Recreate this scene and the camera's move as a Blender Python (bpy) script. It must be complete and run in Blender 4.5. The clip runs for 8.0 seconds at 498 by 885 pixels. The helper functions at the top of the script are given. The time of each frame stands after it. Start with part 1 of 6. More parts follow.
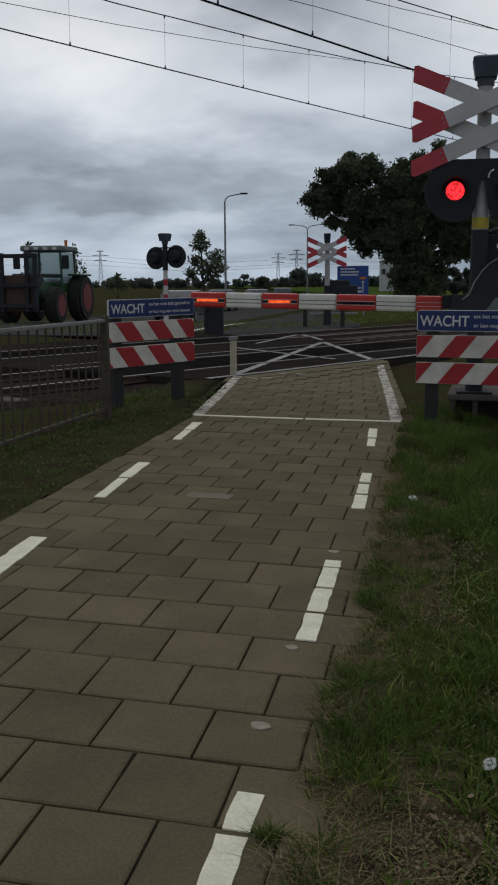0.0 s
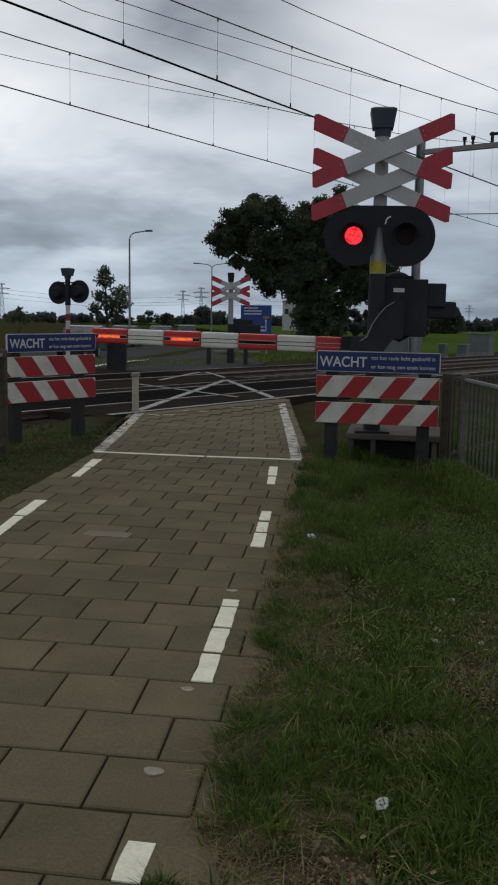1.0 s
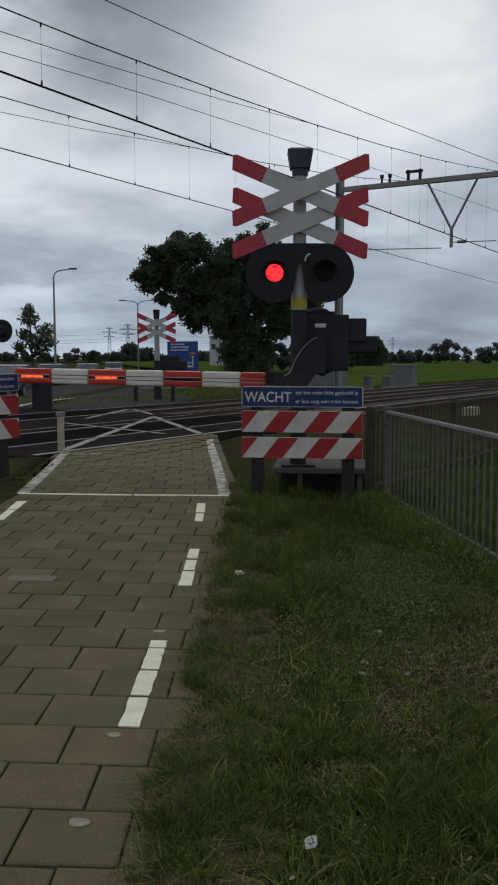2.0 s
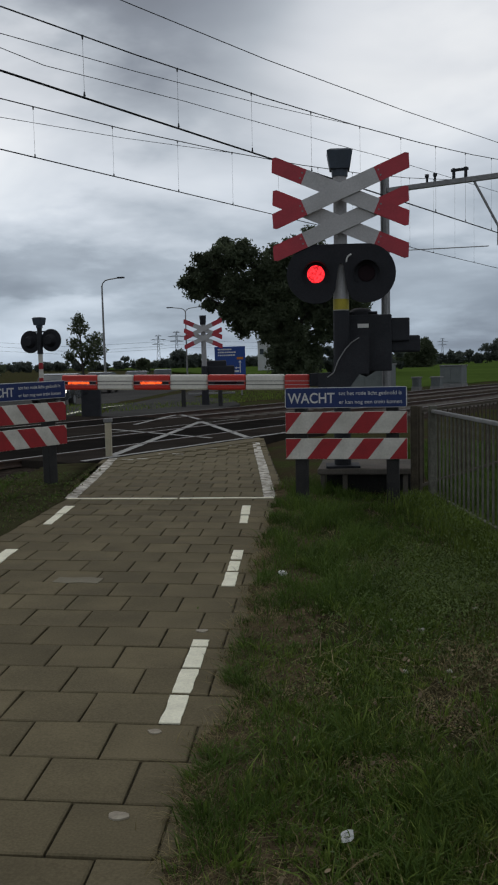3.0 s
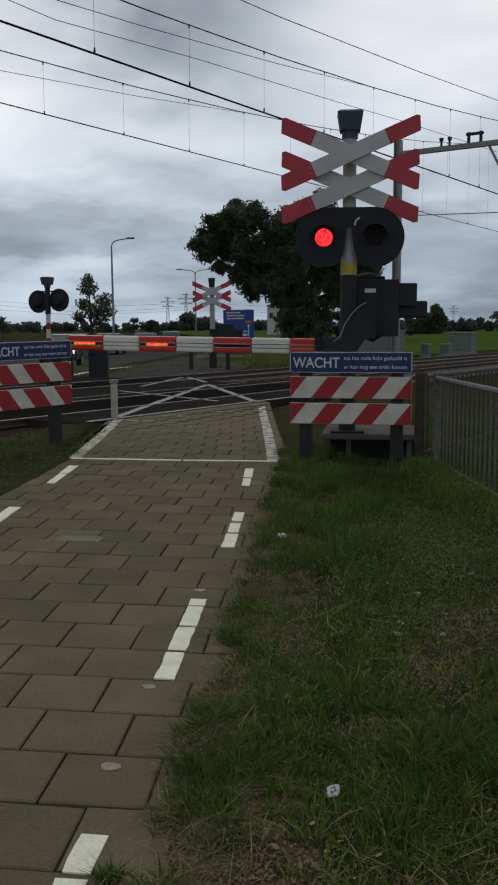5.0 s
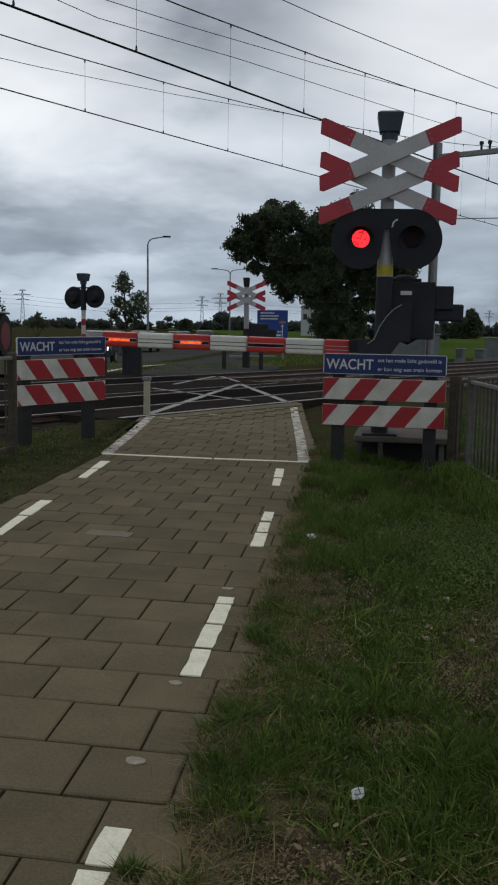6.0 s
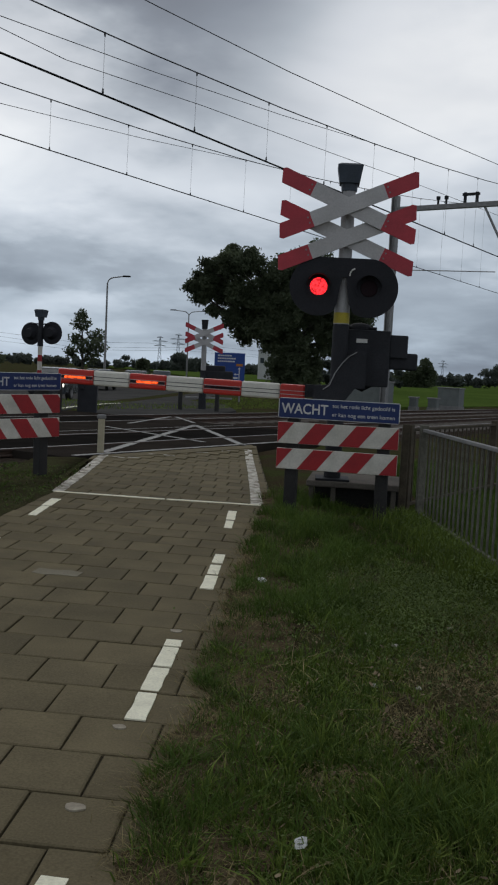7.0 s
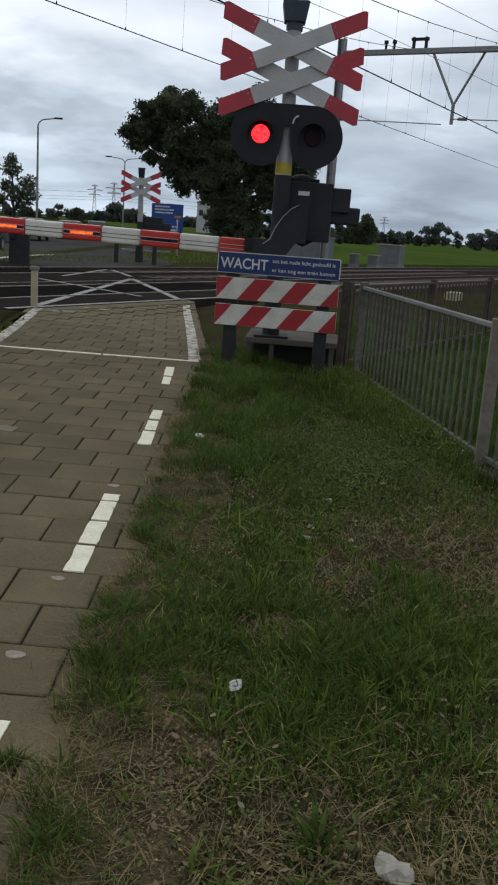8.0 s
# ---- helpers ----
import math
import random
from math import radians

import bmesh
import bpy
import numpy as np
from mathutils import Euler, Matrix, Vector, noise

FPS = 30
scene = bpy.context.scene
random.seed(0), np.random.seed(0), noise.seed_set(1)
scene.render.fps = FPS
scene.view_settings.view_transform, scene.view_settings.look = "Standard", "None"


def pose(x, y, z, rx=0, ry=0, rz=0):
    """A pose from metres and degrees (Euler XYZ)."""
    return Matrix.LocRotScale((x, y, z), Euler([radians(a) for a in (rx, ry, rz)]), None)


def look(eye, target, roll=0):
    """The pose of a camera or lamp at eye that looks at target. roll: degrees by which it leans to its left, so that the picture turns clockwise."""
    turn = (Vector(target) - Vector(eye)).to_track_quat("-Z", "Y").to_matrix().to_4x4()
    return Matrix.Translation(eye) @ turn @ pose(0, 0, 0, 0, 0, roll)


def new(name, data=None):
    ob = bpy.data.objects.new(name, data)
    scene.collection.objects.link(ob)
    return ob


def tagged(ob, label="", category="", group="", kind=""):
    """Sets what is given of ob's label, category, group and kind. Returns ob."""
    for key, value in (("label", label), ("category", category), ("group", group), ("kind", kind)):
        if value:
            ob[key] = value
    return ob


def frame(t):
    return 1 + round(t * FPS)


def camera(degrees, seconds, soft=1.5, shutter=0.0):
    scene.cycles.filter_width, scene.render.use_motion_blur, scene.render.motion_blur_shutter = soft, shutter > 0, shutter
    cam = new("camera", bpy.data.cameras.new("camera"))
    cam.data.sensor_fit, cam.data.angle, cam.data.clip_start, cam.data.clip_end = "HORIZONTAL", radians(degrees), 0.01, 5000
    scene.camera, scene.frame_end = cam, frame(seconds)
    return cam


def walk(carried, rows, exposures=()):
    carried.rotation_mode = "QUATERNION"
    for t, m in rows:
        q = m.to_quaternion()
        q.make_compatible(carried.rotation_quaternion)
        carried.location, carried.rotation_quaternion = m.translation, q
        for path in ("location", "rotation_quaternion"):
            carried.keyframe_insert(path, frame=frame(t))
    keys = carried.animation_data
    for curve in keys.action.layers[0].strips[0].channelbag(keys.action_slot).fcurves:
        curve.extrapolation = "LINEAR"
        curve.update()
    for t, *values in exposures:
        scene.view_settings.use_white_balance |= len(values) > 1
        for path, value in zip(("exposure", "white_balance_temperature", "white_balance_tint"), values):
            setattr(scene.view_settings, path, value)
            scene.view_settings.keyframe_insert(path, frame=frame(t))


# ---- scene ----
cam = camera(30.45, 8.0, soft=2.1, shutter=0.0)
EXPOSURES = ((0.0, -0.12), (0.5, -0.07), (1.0, 0.0), (3.5, 0.01), (6.5, 0.05), (7.0, 0.0), (7.5, -0.1), (7.7, 0.1), (8.0, 0.44))
walk(cam, [
    (0.0, pose(0.025, 0.039, 1.313, 80.20, 0.20, 11.39)),
    (0.5, pose(0.035, 0.044, 1.313, 79.61, -0.75, 9.48)),
    (1.0, pose(0.046, 0.049, 1.321, 82.54, -1.09, 5.48)),
    (1.5, pose(0.070, 0.045, 1.338, 85.04, -0.11, 0.90)),
    (2.8, pose(0.099, 0.030, 1.324, 84.20, 1.05, 2.15)),
    (3.0, pose(0.136, 0.023, 1.314, 85.08, 1.26, 4.00)),
    (3.5, pose(0.178, 0.025, 1.303, 85.22, 1.16, 5.93)),
    (4.0, pose(0.181, 0.018, 1.302, 84.23, 1.78, 5.06)),
    (5.5, pose(0.167, 0.008, 1.307, 82.74, -0.71, 5.07)),
    (6.0, pose(0.165, 0.014, 1.298, 82.86, -0.99, 6.67)),
    (6.5, pose(0.163, 0.015, 1.315, 86.33, -2.30, 6.81)),
    (7.0, pose(0.169, 0.010, 1.300, 85.58, -2.94, 3.99)),
    (7.5, pose(0.178, 0.019, 1.292, 80.57, -2.80, 0.62)),
    (8.0, pose(0.166, 0.042, 1.292, 76.86, -4.09, 0.23)),
], EXPOSURES)

# ---------- sky and light ----------
world = bpy.data.worlds.new("overcast_sky")
scene.world = world
world.use_nodes = True
wn, wl = world.node_tree.nodes, world.node_tree.links
wn.clear()


def wnode(kind, **kw):
    n = wn.new(kind)
    for k, v in kw.items():
        n.inputs[k].default_value = v
    return n


def wmath(op, a, b=None, clamp=False):
    n = wn.new("ShaderNodeMath")
    n.operation, n.use_clamp = op, clamp
    for i, s in enumerate((a, b)):
        if s is None:
            continue
        if isinstance(s, (int, float)):
            n.inputs[i].default_value = s
        else:
            wl.new(s, n.inputs[i])
    return n.outputs[0]


def wramp(fac, stops):
    n = wn.new("ShaderNodeValToRGB")
    el = n.color_ramp.elements
    while len(el) < len(stops):
        el.new(0.5)
    for e, (p, c) in zip(el, stops):
        e.position, e.color = p, (*c, 1)
    wl.new(fac, n.inputs[0])
    return n.outputs[0]


# wide banks of cloud: bearing, height and extent in degrees, and how much they brighten or darken the deck
BANKS = ((-9, 23, 9, 5.5, -0.42), (5.5, 17, 8, 6.5, 0.24), (-20, 17, 8, 6, 0.24), (-19, 5.6, 11, 1.5, -0.17), (-12, 11.5, 12, 2.6, 0.16), (-17, 2.5, 12, 2.4, 0.06), (-6, 4.0, 8, 3.0, -0.10), (8, 4.0, 10, 3.2, -0.20), (0, 62, 120, 30, -0.30))
tc = wn.new("ShaderNodeTexCoord")
sep = wn.new("ShaderNodeSeparateXYZ")
wl.new(tc.outputs["Generated"], sep.inputs[0])
up = wmath("MAXIMUM", sep.outputs[2], 0.0)
den = wmath("ADD", up, 0.22)
flat = wn.new("ShaderNodeCombineXYZ")
wl.new(wmath("DIVIDE", sep.outputs[0], den), flat.inputs[0])
wl.new(wmath("DIVIDE", sep.outputs[1], den), flat.inputs[1])
shift = wn.new("ShaderNodeMapping")
shift.inputs["Location"].default_value = (3.1, 1.7, 0.4)
shift.inputs["Rotation"].default_value = (0, 0, 0.35)
wl.new(flat.outputs[0], shift.inputs["Vector"])
big = wnode("ShaderNodeTexNoise", Scale=1.5, Detail=4.5, Roughness=0.5, Distortion=0.3)
wl.new(shift.outputs[0], big.inputs["Vector"])
warp = wnode("ShaderNodeTexNoise", Scale=3.2, Detail=5.0, Roughness=0.55)
wl.new(shift.outputs[0], warp.inputs["Vector"])
soft = wmath("MULTIPLY", wmath("SUBTRACT", warp.outputs["Fac"], 0.5), 0.16)


def bank(az, el, wide, high, gain):
    """A broad bank of cloud about a direction: darker (gain below 0) or thinner and brighter."""
    azim = wmath("ARCTAN2", sep.outputs[0], sep.outputs[1])
    elev = wmath("ARCSINE", sep.outputs[2])
    u = wmath("DIVIDE", wmath("SUBTRACT", wmath("ADD", azim, soft), radians(az)), radians(wide))
    v = wmath("DIVIDE", wmath("SUBTRACT", wmath("ADD", elev, soft), radians(el)), radians(high))
    r2 = wmath("ADD", wmath("MULTIPLY", u, u), wmath("MULTIPLY", v, v))
    return wmath("MULTIPLY", wmath("DIVIDE", 1.0, wmath("ADD", 1.0, wmath("MULTIPLY", r2, r2))), gain)


cover = wmath("ADD", wmath("MULTIPLY", wmath("SUBTRACT", big.outputs["Fac"], 0.5), 0.85), 0.62)
for spec in BANKS:
    cover = wmath("ADD", cover, bank(*spec))
cover = wmath("MAXIMUM", wmath("MINIMUM", cover, 1.0), 0.0)
mix_out = wramp(cover, [(0.0, (0.125, 0.135, 0.16)), (0.3, (0.255, 0.283, 0.328)), (0.55, (0.44, 0.48, 0.53)), (0.78, (0.69, 0.72, 0.765)), (1.0, (0.93, 0.94, 0.95))])
sky = wn.new("ShaderNodeTexSky")
sky.sky_type, sky.sun_disc = "NISHITA", False
sky.sun_elevation, sky.sun_rotation = radians(48), radians(-20)
dim = wn.new("ShaderNodeMixRGB")
dim.blend_type = "MULTIPLY"
dim.inputs[0].default_value = 1.0
dim.inputs[2].default_value = (0.06, 0.06, 0.06, 1)
wl.new(sky.outputs[0], dim.inputs[1])
deck = wn.new("ShaderNodeMixRGB")
deck.inputs[0].default_value = 0.93
wl.new(dim.outputs[0], deck.inputs[1])
haze = wn.new("ShaderNodeMixRGB")
haze.blend_type = "MULTIPLY"
haze.inputs[0].default_value = 1.0
wl.new(mix_out, haze.inputs[1])
wl.new(wramp(up, [(0.0, (0.87, 0.985, 1.10)), (0.12, (0.945, 0.995, 1.045)), (0.28, (1.0, 1.0, 1.0))]), haze.inputs[2])
wl.new(haze.outputs[0], deck.inputs[2])
bg = wnode("ShaderNodeBackground", Strength=1.0)
wl.new(deck.outputs[0], bg.inputs["Color"])
wl.new(bg.outputs[0], wn.new("ShaderNodeOutputWorld").inputs["Surface"])

sun = new("sun", bpy.data.lights.new("sun", "SUN"))
sun.data.energy, sun.data.angle, sun.data.color = 0.5, radians(25), (1.0, 0.96, 0.9)
sun.matrix_world = look((-10, 27, 32), (0, 0, 0))


# ---------- materials ----------
def material(name, base, second=None, scale=8.0, fine=60.0, rough=0.7, metal=0.0, bump=0.2, mixed=0.6, vary=0.0, grit=0.15, spec=0.4, object_space=True, depth=0.01):
    """A surface in two tones: patches at one scale, grain at another, with relief; vary: how much pieces differ."""
    m = bpy.data.materials.new(name)
    m.use_nodes = True
    n, l = m.node_tree.nodes, m.node_tree.links
    p = n["Principled BSDF"]
    second = second or tuple(c * 0.72 for c in base)
    co = n.new("ShaderNodeTexCoord")
    vec = co.outputs["Object"]
    if vary:
        info = n.new("ShaderNodeObjectInfo")
        add = n.new("ShaderNodeVectorMath")
        add.operation = "ADD"
        sc = n.new("ShaderNodeMath")
        sc.operation = "MULTIPLY"
        sc.inputs[1].default_value = 37.0
        l.new(info.outputs["Random"], sc.inputs[0])
        l.new(vec, add.inputs[0])
        l.new(sc.outputs[0], add.inputs[1])
        vec = add.outputs[0]
    patch, grain = n.new("ShaderNodeTexNoise"), n.new("ShaderNodeTexNoise")
    for tex, s, d in ((patch, scale, 5.0), (grain, fine, 3.0)):
        tex.inputs["Scale"].default_value, tex.inputs["Detail"].default_value = s, d
        l.new(vec, tex.inputs["Vector"])
    ramp = n.new("ShaderNodeValToRGB")
    ramp.color_ramp.elements[0].position, ramp.color_ramp.elements[1].position = 0.5 - mixed / 3, 0.5 + mixed / 3
    ramp.color_ramp.elements[0].color, ramp.color_ramp.elements[1].color = (*second, 1), (*base, 1)
    l.new(patch.outputs["Fac"], ramp.inputs[0])
    hsv = n.new("ShaderNodeHueSaturation")
    l.new(ramp.outputs[0], hsv.inputs["Color"])
    val = n.new("ShaderNodeMapRange")
    val.inputs["From Min"].default_value, val.inputs["From Max"].default_value = 0.25, 0.75
    val.inputs["To Min"].default_value, val.inputs["To Max"].default_value = 1 - grit, 1 + grit
    l.new(grain.outputs["Fac"], val.inputs["Value"])
    out = val.outputs[0]
    if vary:
        r = n.new("ShaderNodeMapRange")
        r.inputs["To Min"].default_value, r.inputs["To Max"].default_value = 1 - vary, 1 + vary
        l.new(info.outputs["Random"], r.inputs["Value"])
        mu = n.new("ShaderNodeMath")
        mu.operation = "MULTIPLY"
        l.new(out, mu.inputs[0])
        l.new(r.outputs[0], mu.inputs[1])
        out = mu.outputs[0]
    l.new(out, hsv.inputs["Value"])
    l.new(hsv.outputs[0], p.inputs["Base Color"])
    rr = n.new("ShaderNodeMapRange")
    rr.inputs["To Min"].default_value, rr.inputs["To Max"].default_value = max(rough - 0.12, 0.03), min(rough + 0.12, 1)
    l.new(patch.outputs["Fac"], rr.inputs["Value"])
    l.new(rr.outputs[0], p.inputs["Roughness"])
    p.inputs["Metallic"].default_value = metal
    p.inputs["Specular IOR Level"].default_value = spec
    if bump:
        b = n.new("ShaderNodeBump")
        b.inputs["Strength"].default_value, b.inputs["Distance"].default_value = bump, depth
        l.new(grain.outputs["Fac"], b.inputs["Height"])
        l.new(b.outputs[0], p.inputs["Normal"])
    return m


def leafy(name, base, second, scale=3.0, rough=0.6, through_light=0.25):
    """Leaves or blades: each island has its own tone, light passes through a little."""
    m = bpy.data.materials.new(name)
    m.use_nodes = True
    n, l = m.node_tree.nodes, m.node_tree.links
    p = n["Principled BSDF"]
    geo = n.new("ShaderNodeNewGeometry")
    ramp = n.new("ShaderNodeValToRGB")
    ramp.color_ramp.elements[0].color, ramp.color_ramp.elements[1].color = (*second, 1), (*base, 1)
    l.new(geo.outputs["Random Per Island"], ramp.inputs[0])
    co = n.new("ShaderNodeTexCoord")
    tex = n.new("ShaderNodeTexNoise")
    tex.inputs["Scale"].default_value = scale
    l.new(co.outputs["Object"], tex.inputs["Vector"])
    hsv = n.new("ShaderNodeHueSaturation")
    r = n.new("ShaderNodeMapRange")
    r.inputs["From Min"].default_value, r.inputs["From Max"].default_value = 0.3, 0.7
    r.inputs["To Min"].default_value, r.inputs["To Max"].default_value = 0.65, 1.3
    l.new(tex.outputs["Fac"], r.inputs["Value"])
    l.new(r.outputs[0], hsv.inputs["Value"])
    l.new(ramp.outputs[0], hsv.inputs["Color"])
    l.new(hsv.outputs[0], p.inputs["Base Color"])
    p.inputs["Roughness"].default_value = rough
    p.inputs["Specular IOR Level"].default_value = 0.1
    tr = n.new("ShaderNodeBsdfTranslucent")
    l.new(hsv.outputs[0], tr.inputs["Color"])
    ms = n.new("ShaderNodeMixShader")
    ms.inputs[0].default_value = through_light
    l.new(p.outputs[0], ms.inputs[1])
    l.new(tr.outputs[0], ms.inputs[2])
    l.new(ms.outputs[0], n["Material Output"].inputs["Surface"])
    return m


def glowing(name, colour, strength):
    m = bpy.data.materials.new(name)
    m.use_nodes = True
    p = m.node_tree.nodes["Principled BSDF"]
    n, l = m.node_tree.nodes, m.node_tree.links
    co, vor, ramp = n.new("ShaderNodeTexCoord"), n.new("ShaderNodeTexVoronoi"), n.new("ShaderNodeValToRGB")
    vor.inputs["Scale"].default_value = 60.0
    l.new(co.outputs["Object"], vor.inputs["Vector"])
    l.new(vor.outputs["Distance"], ramp.inputs[0])
    ramp.color_ramp.elements[0].color, ramp.color_ramp.elements[1].color = (*colour, 1), (*(c * 0.2 for c in colour), 1)
    ramp.color_ramp.elements[0].position, ramp.color_ramp.elements[1].position = 0.35, 0.75
    p.inputs["Base Color"].default_value = (*(c * 0.3 for c in colour), 1)
    l.new(ramp.outputs[0], p.inputs["Emission Color"])
    p.inputs["Emission Strength"].default_value = strength
    return m


M_TILE = material("concrete_tile", (0.163, 0.133, 0.078), (0.112, 0.092, 0.054), scale=3.2, fine=120, rough=0.9, bump=0.4, vary=0.13, grit=0.2, depth=0.004, spec=0.1)
M_BED = material("sandy_joint", (0.078, 0.065, 0.042), (0.034, 0.030, 0.020), scale=7, fine=90, rough=0.95, bump=0.6, spec=0.1)
M_PAINT = material("worn_road_paint", (0.90, 0.86, 0.66), (0.78, 0.74, 0.56), scale=14, fine=120, rough=0.7, mixed=0.5, bump=0.3, grit=0.12, depth=0.004)
M_PAINT_PATCHY = material("patchy_road_paint", (0.66, 0.62, 0.53), (0.17, 0.14, 0.095), scale=11, fine=70, rough=0.8, mixed=0.42, bump=0.2, grit=0.2)
M_MOSS = material("mossy_soil", (0.058, 0.060, 0.028), (0.040, 0.034, 0.020), scale=4.5, fine=60, rough=0.95, bump=0.8, grit=0.35, spec=0.0)
M_PAINT_THIN = material("faded_road_paint", (0.42, 0.41, 0.38), (0.16, 0.15, 0.14), scale=9, fine=50, rough=0.75, mixed=0.7, bump=0.2)
M_GROUND = material("earth_and_turf", (0.05, 0.058, 0.022), (0.055, 0.042, 0.026), scale=1.3, fine=45, rough=0.95, bump=0.9, mixed=0.35, grit=0.35, depth=0.03, spec=0.0)
M_FIELD = material("meadow", (0.078, 0.118, 0.026), (0.055, 0.088, 0.02), scale=0.05, fine=1.5, rough=0.95, bump=0.5, grit=0.2, depth=0.1, spec=0.0)
M_DIRT = material("dry_litter", (0.150, 0.112, 0.066), (0.050, 0.038, 0.024), scale=9, fine=110, rough=0.95, bump=1.0, grit=0.5, spec=0.0, depth=0.015)
M_ASPHALT = material("asphalt", (0.040, 0.034, 0.029), (0.025, 0.021, 0.018), scale=1.2, fine=70, rough=0.85, bump=0.4, grit=0.25, spec=0.0)
M_ROAD = material("road_asphalt", (0.085, 0.082, 0.077), (0.06, 0.058, 0.055), scale=0.6, fine=40, rough=0.85, bump=0.3, grit=0.2, spec=0.0)
M_SLAB = material("rubber_crossing_panel", (0.020, 0.018, 0.016), (0.013, 0.012, 0.011), scale=2, fine=60, rough=0.7, bump=0.3, spec=0.0)
M_BALLAST = material("ballast", (0.068, 0.054, 0.043), (0.028, 0.022, 0.018), scale=7, fine=22, rough=0.95, bump=1.0, mixed=0.7, grit=0.5, depth=0.06, spec=0.0)
M_RAIL = material("rail_steel", (0.20, 0.19, 0.185), (0.13, 0.12, 0.115), scale=3, fine=40, rough=0.5, metal=1.0, bump=0.05)
M_RUST = material("rusty_rail_web", (0.085, 0.05, 0.035), (0.05, 0.033, 0.025), scale=6, fine=60, rough=0.85, bump=0.3)
M_SLEEPER = material("concrete_sleeper", (0.16, 0.14, 0.12), (0.09, 0.08, 0.07), scale=3, fine=50, rough=0.9, spec=0.06)
M_BLUE = material("blue_enamel", (0.010, 0.026, 0.115), (0.008, 0.021, 0.095), scale=3, fine=60, rough=0.42, bump=0.03, grit=0.08)
M_SIGN_WHITE = material("white_enamel", (0.63, 0.61, 0.575), (0.53, 0.51, 0.475), scale=5, fine=80, rough=0.45, bump=0.03, grit=0.06)
M_BOARD_WHITE = material("white_board_paint", (0.64, 0.605, 0.535), (0.48, 0.45, 0.385), scale=6, fine=50, rough=0.55, bump=0.08, grit=0.1)
M_BOARD_RED = material("red_board_paint", (0.36, 0.018, 0.022), (0.27, 0.014, 0.018), scale=6, fine=50, rough=0.5, bump=0.08, grit=0.12)
M_X_WHITE = material("weathered_white_arm", (0.50, 0.48, 0.47), (0.40, 0.38, 0.37), scale=4, fine=60, rough=0.6, bump=0.06, grit=0.1)
M_X_RED = material("faded_red_tip", (0.46, 0.045, 0.06), (0.36, 0.035, 0.048), scale=5, fine=60, rough=0.55, bump=0.06, grit=0.1)
M_BOOM_RED = material("red_boom_paint", (0.55, 0.035, 0.022), (0.45, 0.028, 0.02), scale=4, fine=50, rough=0.4, bump=0.04, grit=0.08)
M_BOOM_WHITE = material("white_boom_paint", (0.72, 0.69, 0.60), (0.60, 0.57, 0.50), scale=4, fine=50, rough=0.45, bump=0.04, grit=0.08)
M_BLACK = material("black_plastic", (0.026, 0.026, 0.030), (0.019, 0.019, 0.022), scale=5, fine=80, rough=0.75, bump=0.08, grit=0.2, spec=0.2)
M_BLACK_STEEL = material("black_painted_steel", (0.030, 0.031, 0.035), (0.020, 0.020, 0.023), scale=6, fine=90, rough=0.7, bump=0.1, grit=0.25, spec=0.2)
M_TAR = material("tarred_post", (0.032, 0.030, 0.028), (0.018, 0.017, 0.016), scale=8, fine=70, rough=0.85, bump=0.4, grit=0.3)
M_GALV = material("galvanised_steel", (0.26, 0.255, 0.25), (0.19, 0.185, 0.18), scale=7, fine=60, rough=0.55, metal=0.5, bump=0.06, grit=0.12)
M_FENCE = material("weathered_fence_steel", (0.095, 0.078, 0.054), (0.05, 0.04, 0.028), scale=9, fine=70, rough=0.85, metal=0.0, spec=0.2, bump=0.15, grit=0.2)
M_FENCE_GREY = material("grey_railing_steel", (0.165, 0.158, 0.128), (0.085, 0.080, 0.062), scale=9, fine=70, rough=0.8, bump=0.15, grit=0.25, spec=0.2)
M_MAST_GREY = material("grey_mast_paint", (0.36, 0.35, 0.345), (0.28, 0.27, 0.265), scale=6, fine=60, rough=0.6, bump=0.06, grit=0.1)
M_YELLOW = material("yellow_sticker", (0.45, 0.36, 0.03), (0.36, 0.29, 0.03), scale=9, fine=70, rough=0.6)
M_CAP = material("blue_grey_cap", (0.05, 0.065, 0.085), (0.035, 0.045, 0.06), scale=6, fine=60, rough=0.6)
M_RED_LENS = material("dark_red_lens", (0.020, 0.010, 0.012), (0.014, 0.008, 0.010), scale=30, fine=160, rough=0.7, bump=0.3, spec=0.1)
M_RED_LIT = glowing("lit_red_lamp", (1.0, 0.022, 0.03), 2.2)
M_BOOM_LIT = glowing("lit_boom_lamp", (1.0, 0.10, 0.015), 2.0)
M_WIRE = material("copper_wire", (0.03, 0.032, 0.034), (0.02, 0.021, 0.022), scale=9, fine=50, rough=0.6, bump=0)
M_CONCRETE = material("grey_concrete", (0.24, 0.235, 0.225), (0.16, 0.155, 0.15), scale=4, fine=60, rough=0.85, bump=0.2, grit=0.15)
M_CABINET = material("grey_cabinet_paint", (0.15, 0.165, 0.155), (0.115, 0.125, 0.12), scale=3, fine=40, rough=0.6, bump=0.03)
M_BARK = material("bark", (0.05, 0.042, 0.034), (0.03, 0.026, 0.021), scale=6, fine=30, rough=0.9, bump=0.8)
M_LEAF = leafy("oak_leaves", (0.120, 0.140, 0.082), (0.076, 0.094, 0.056), scale=0.5, through_light=0.5)
# distance haze is put into this colour: greyer and paler than M_LEAF
M_LEAF_HAZED = leafy("hazed_far_leaves", (0.120, 0.137, 0.113), (0.095, 0.110, 0.095), scale=0.2, through_light=0.5)
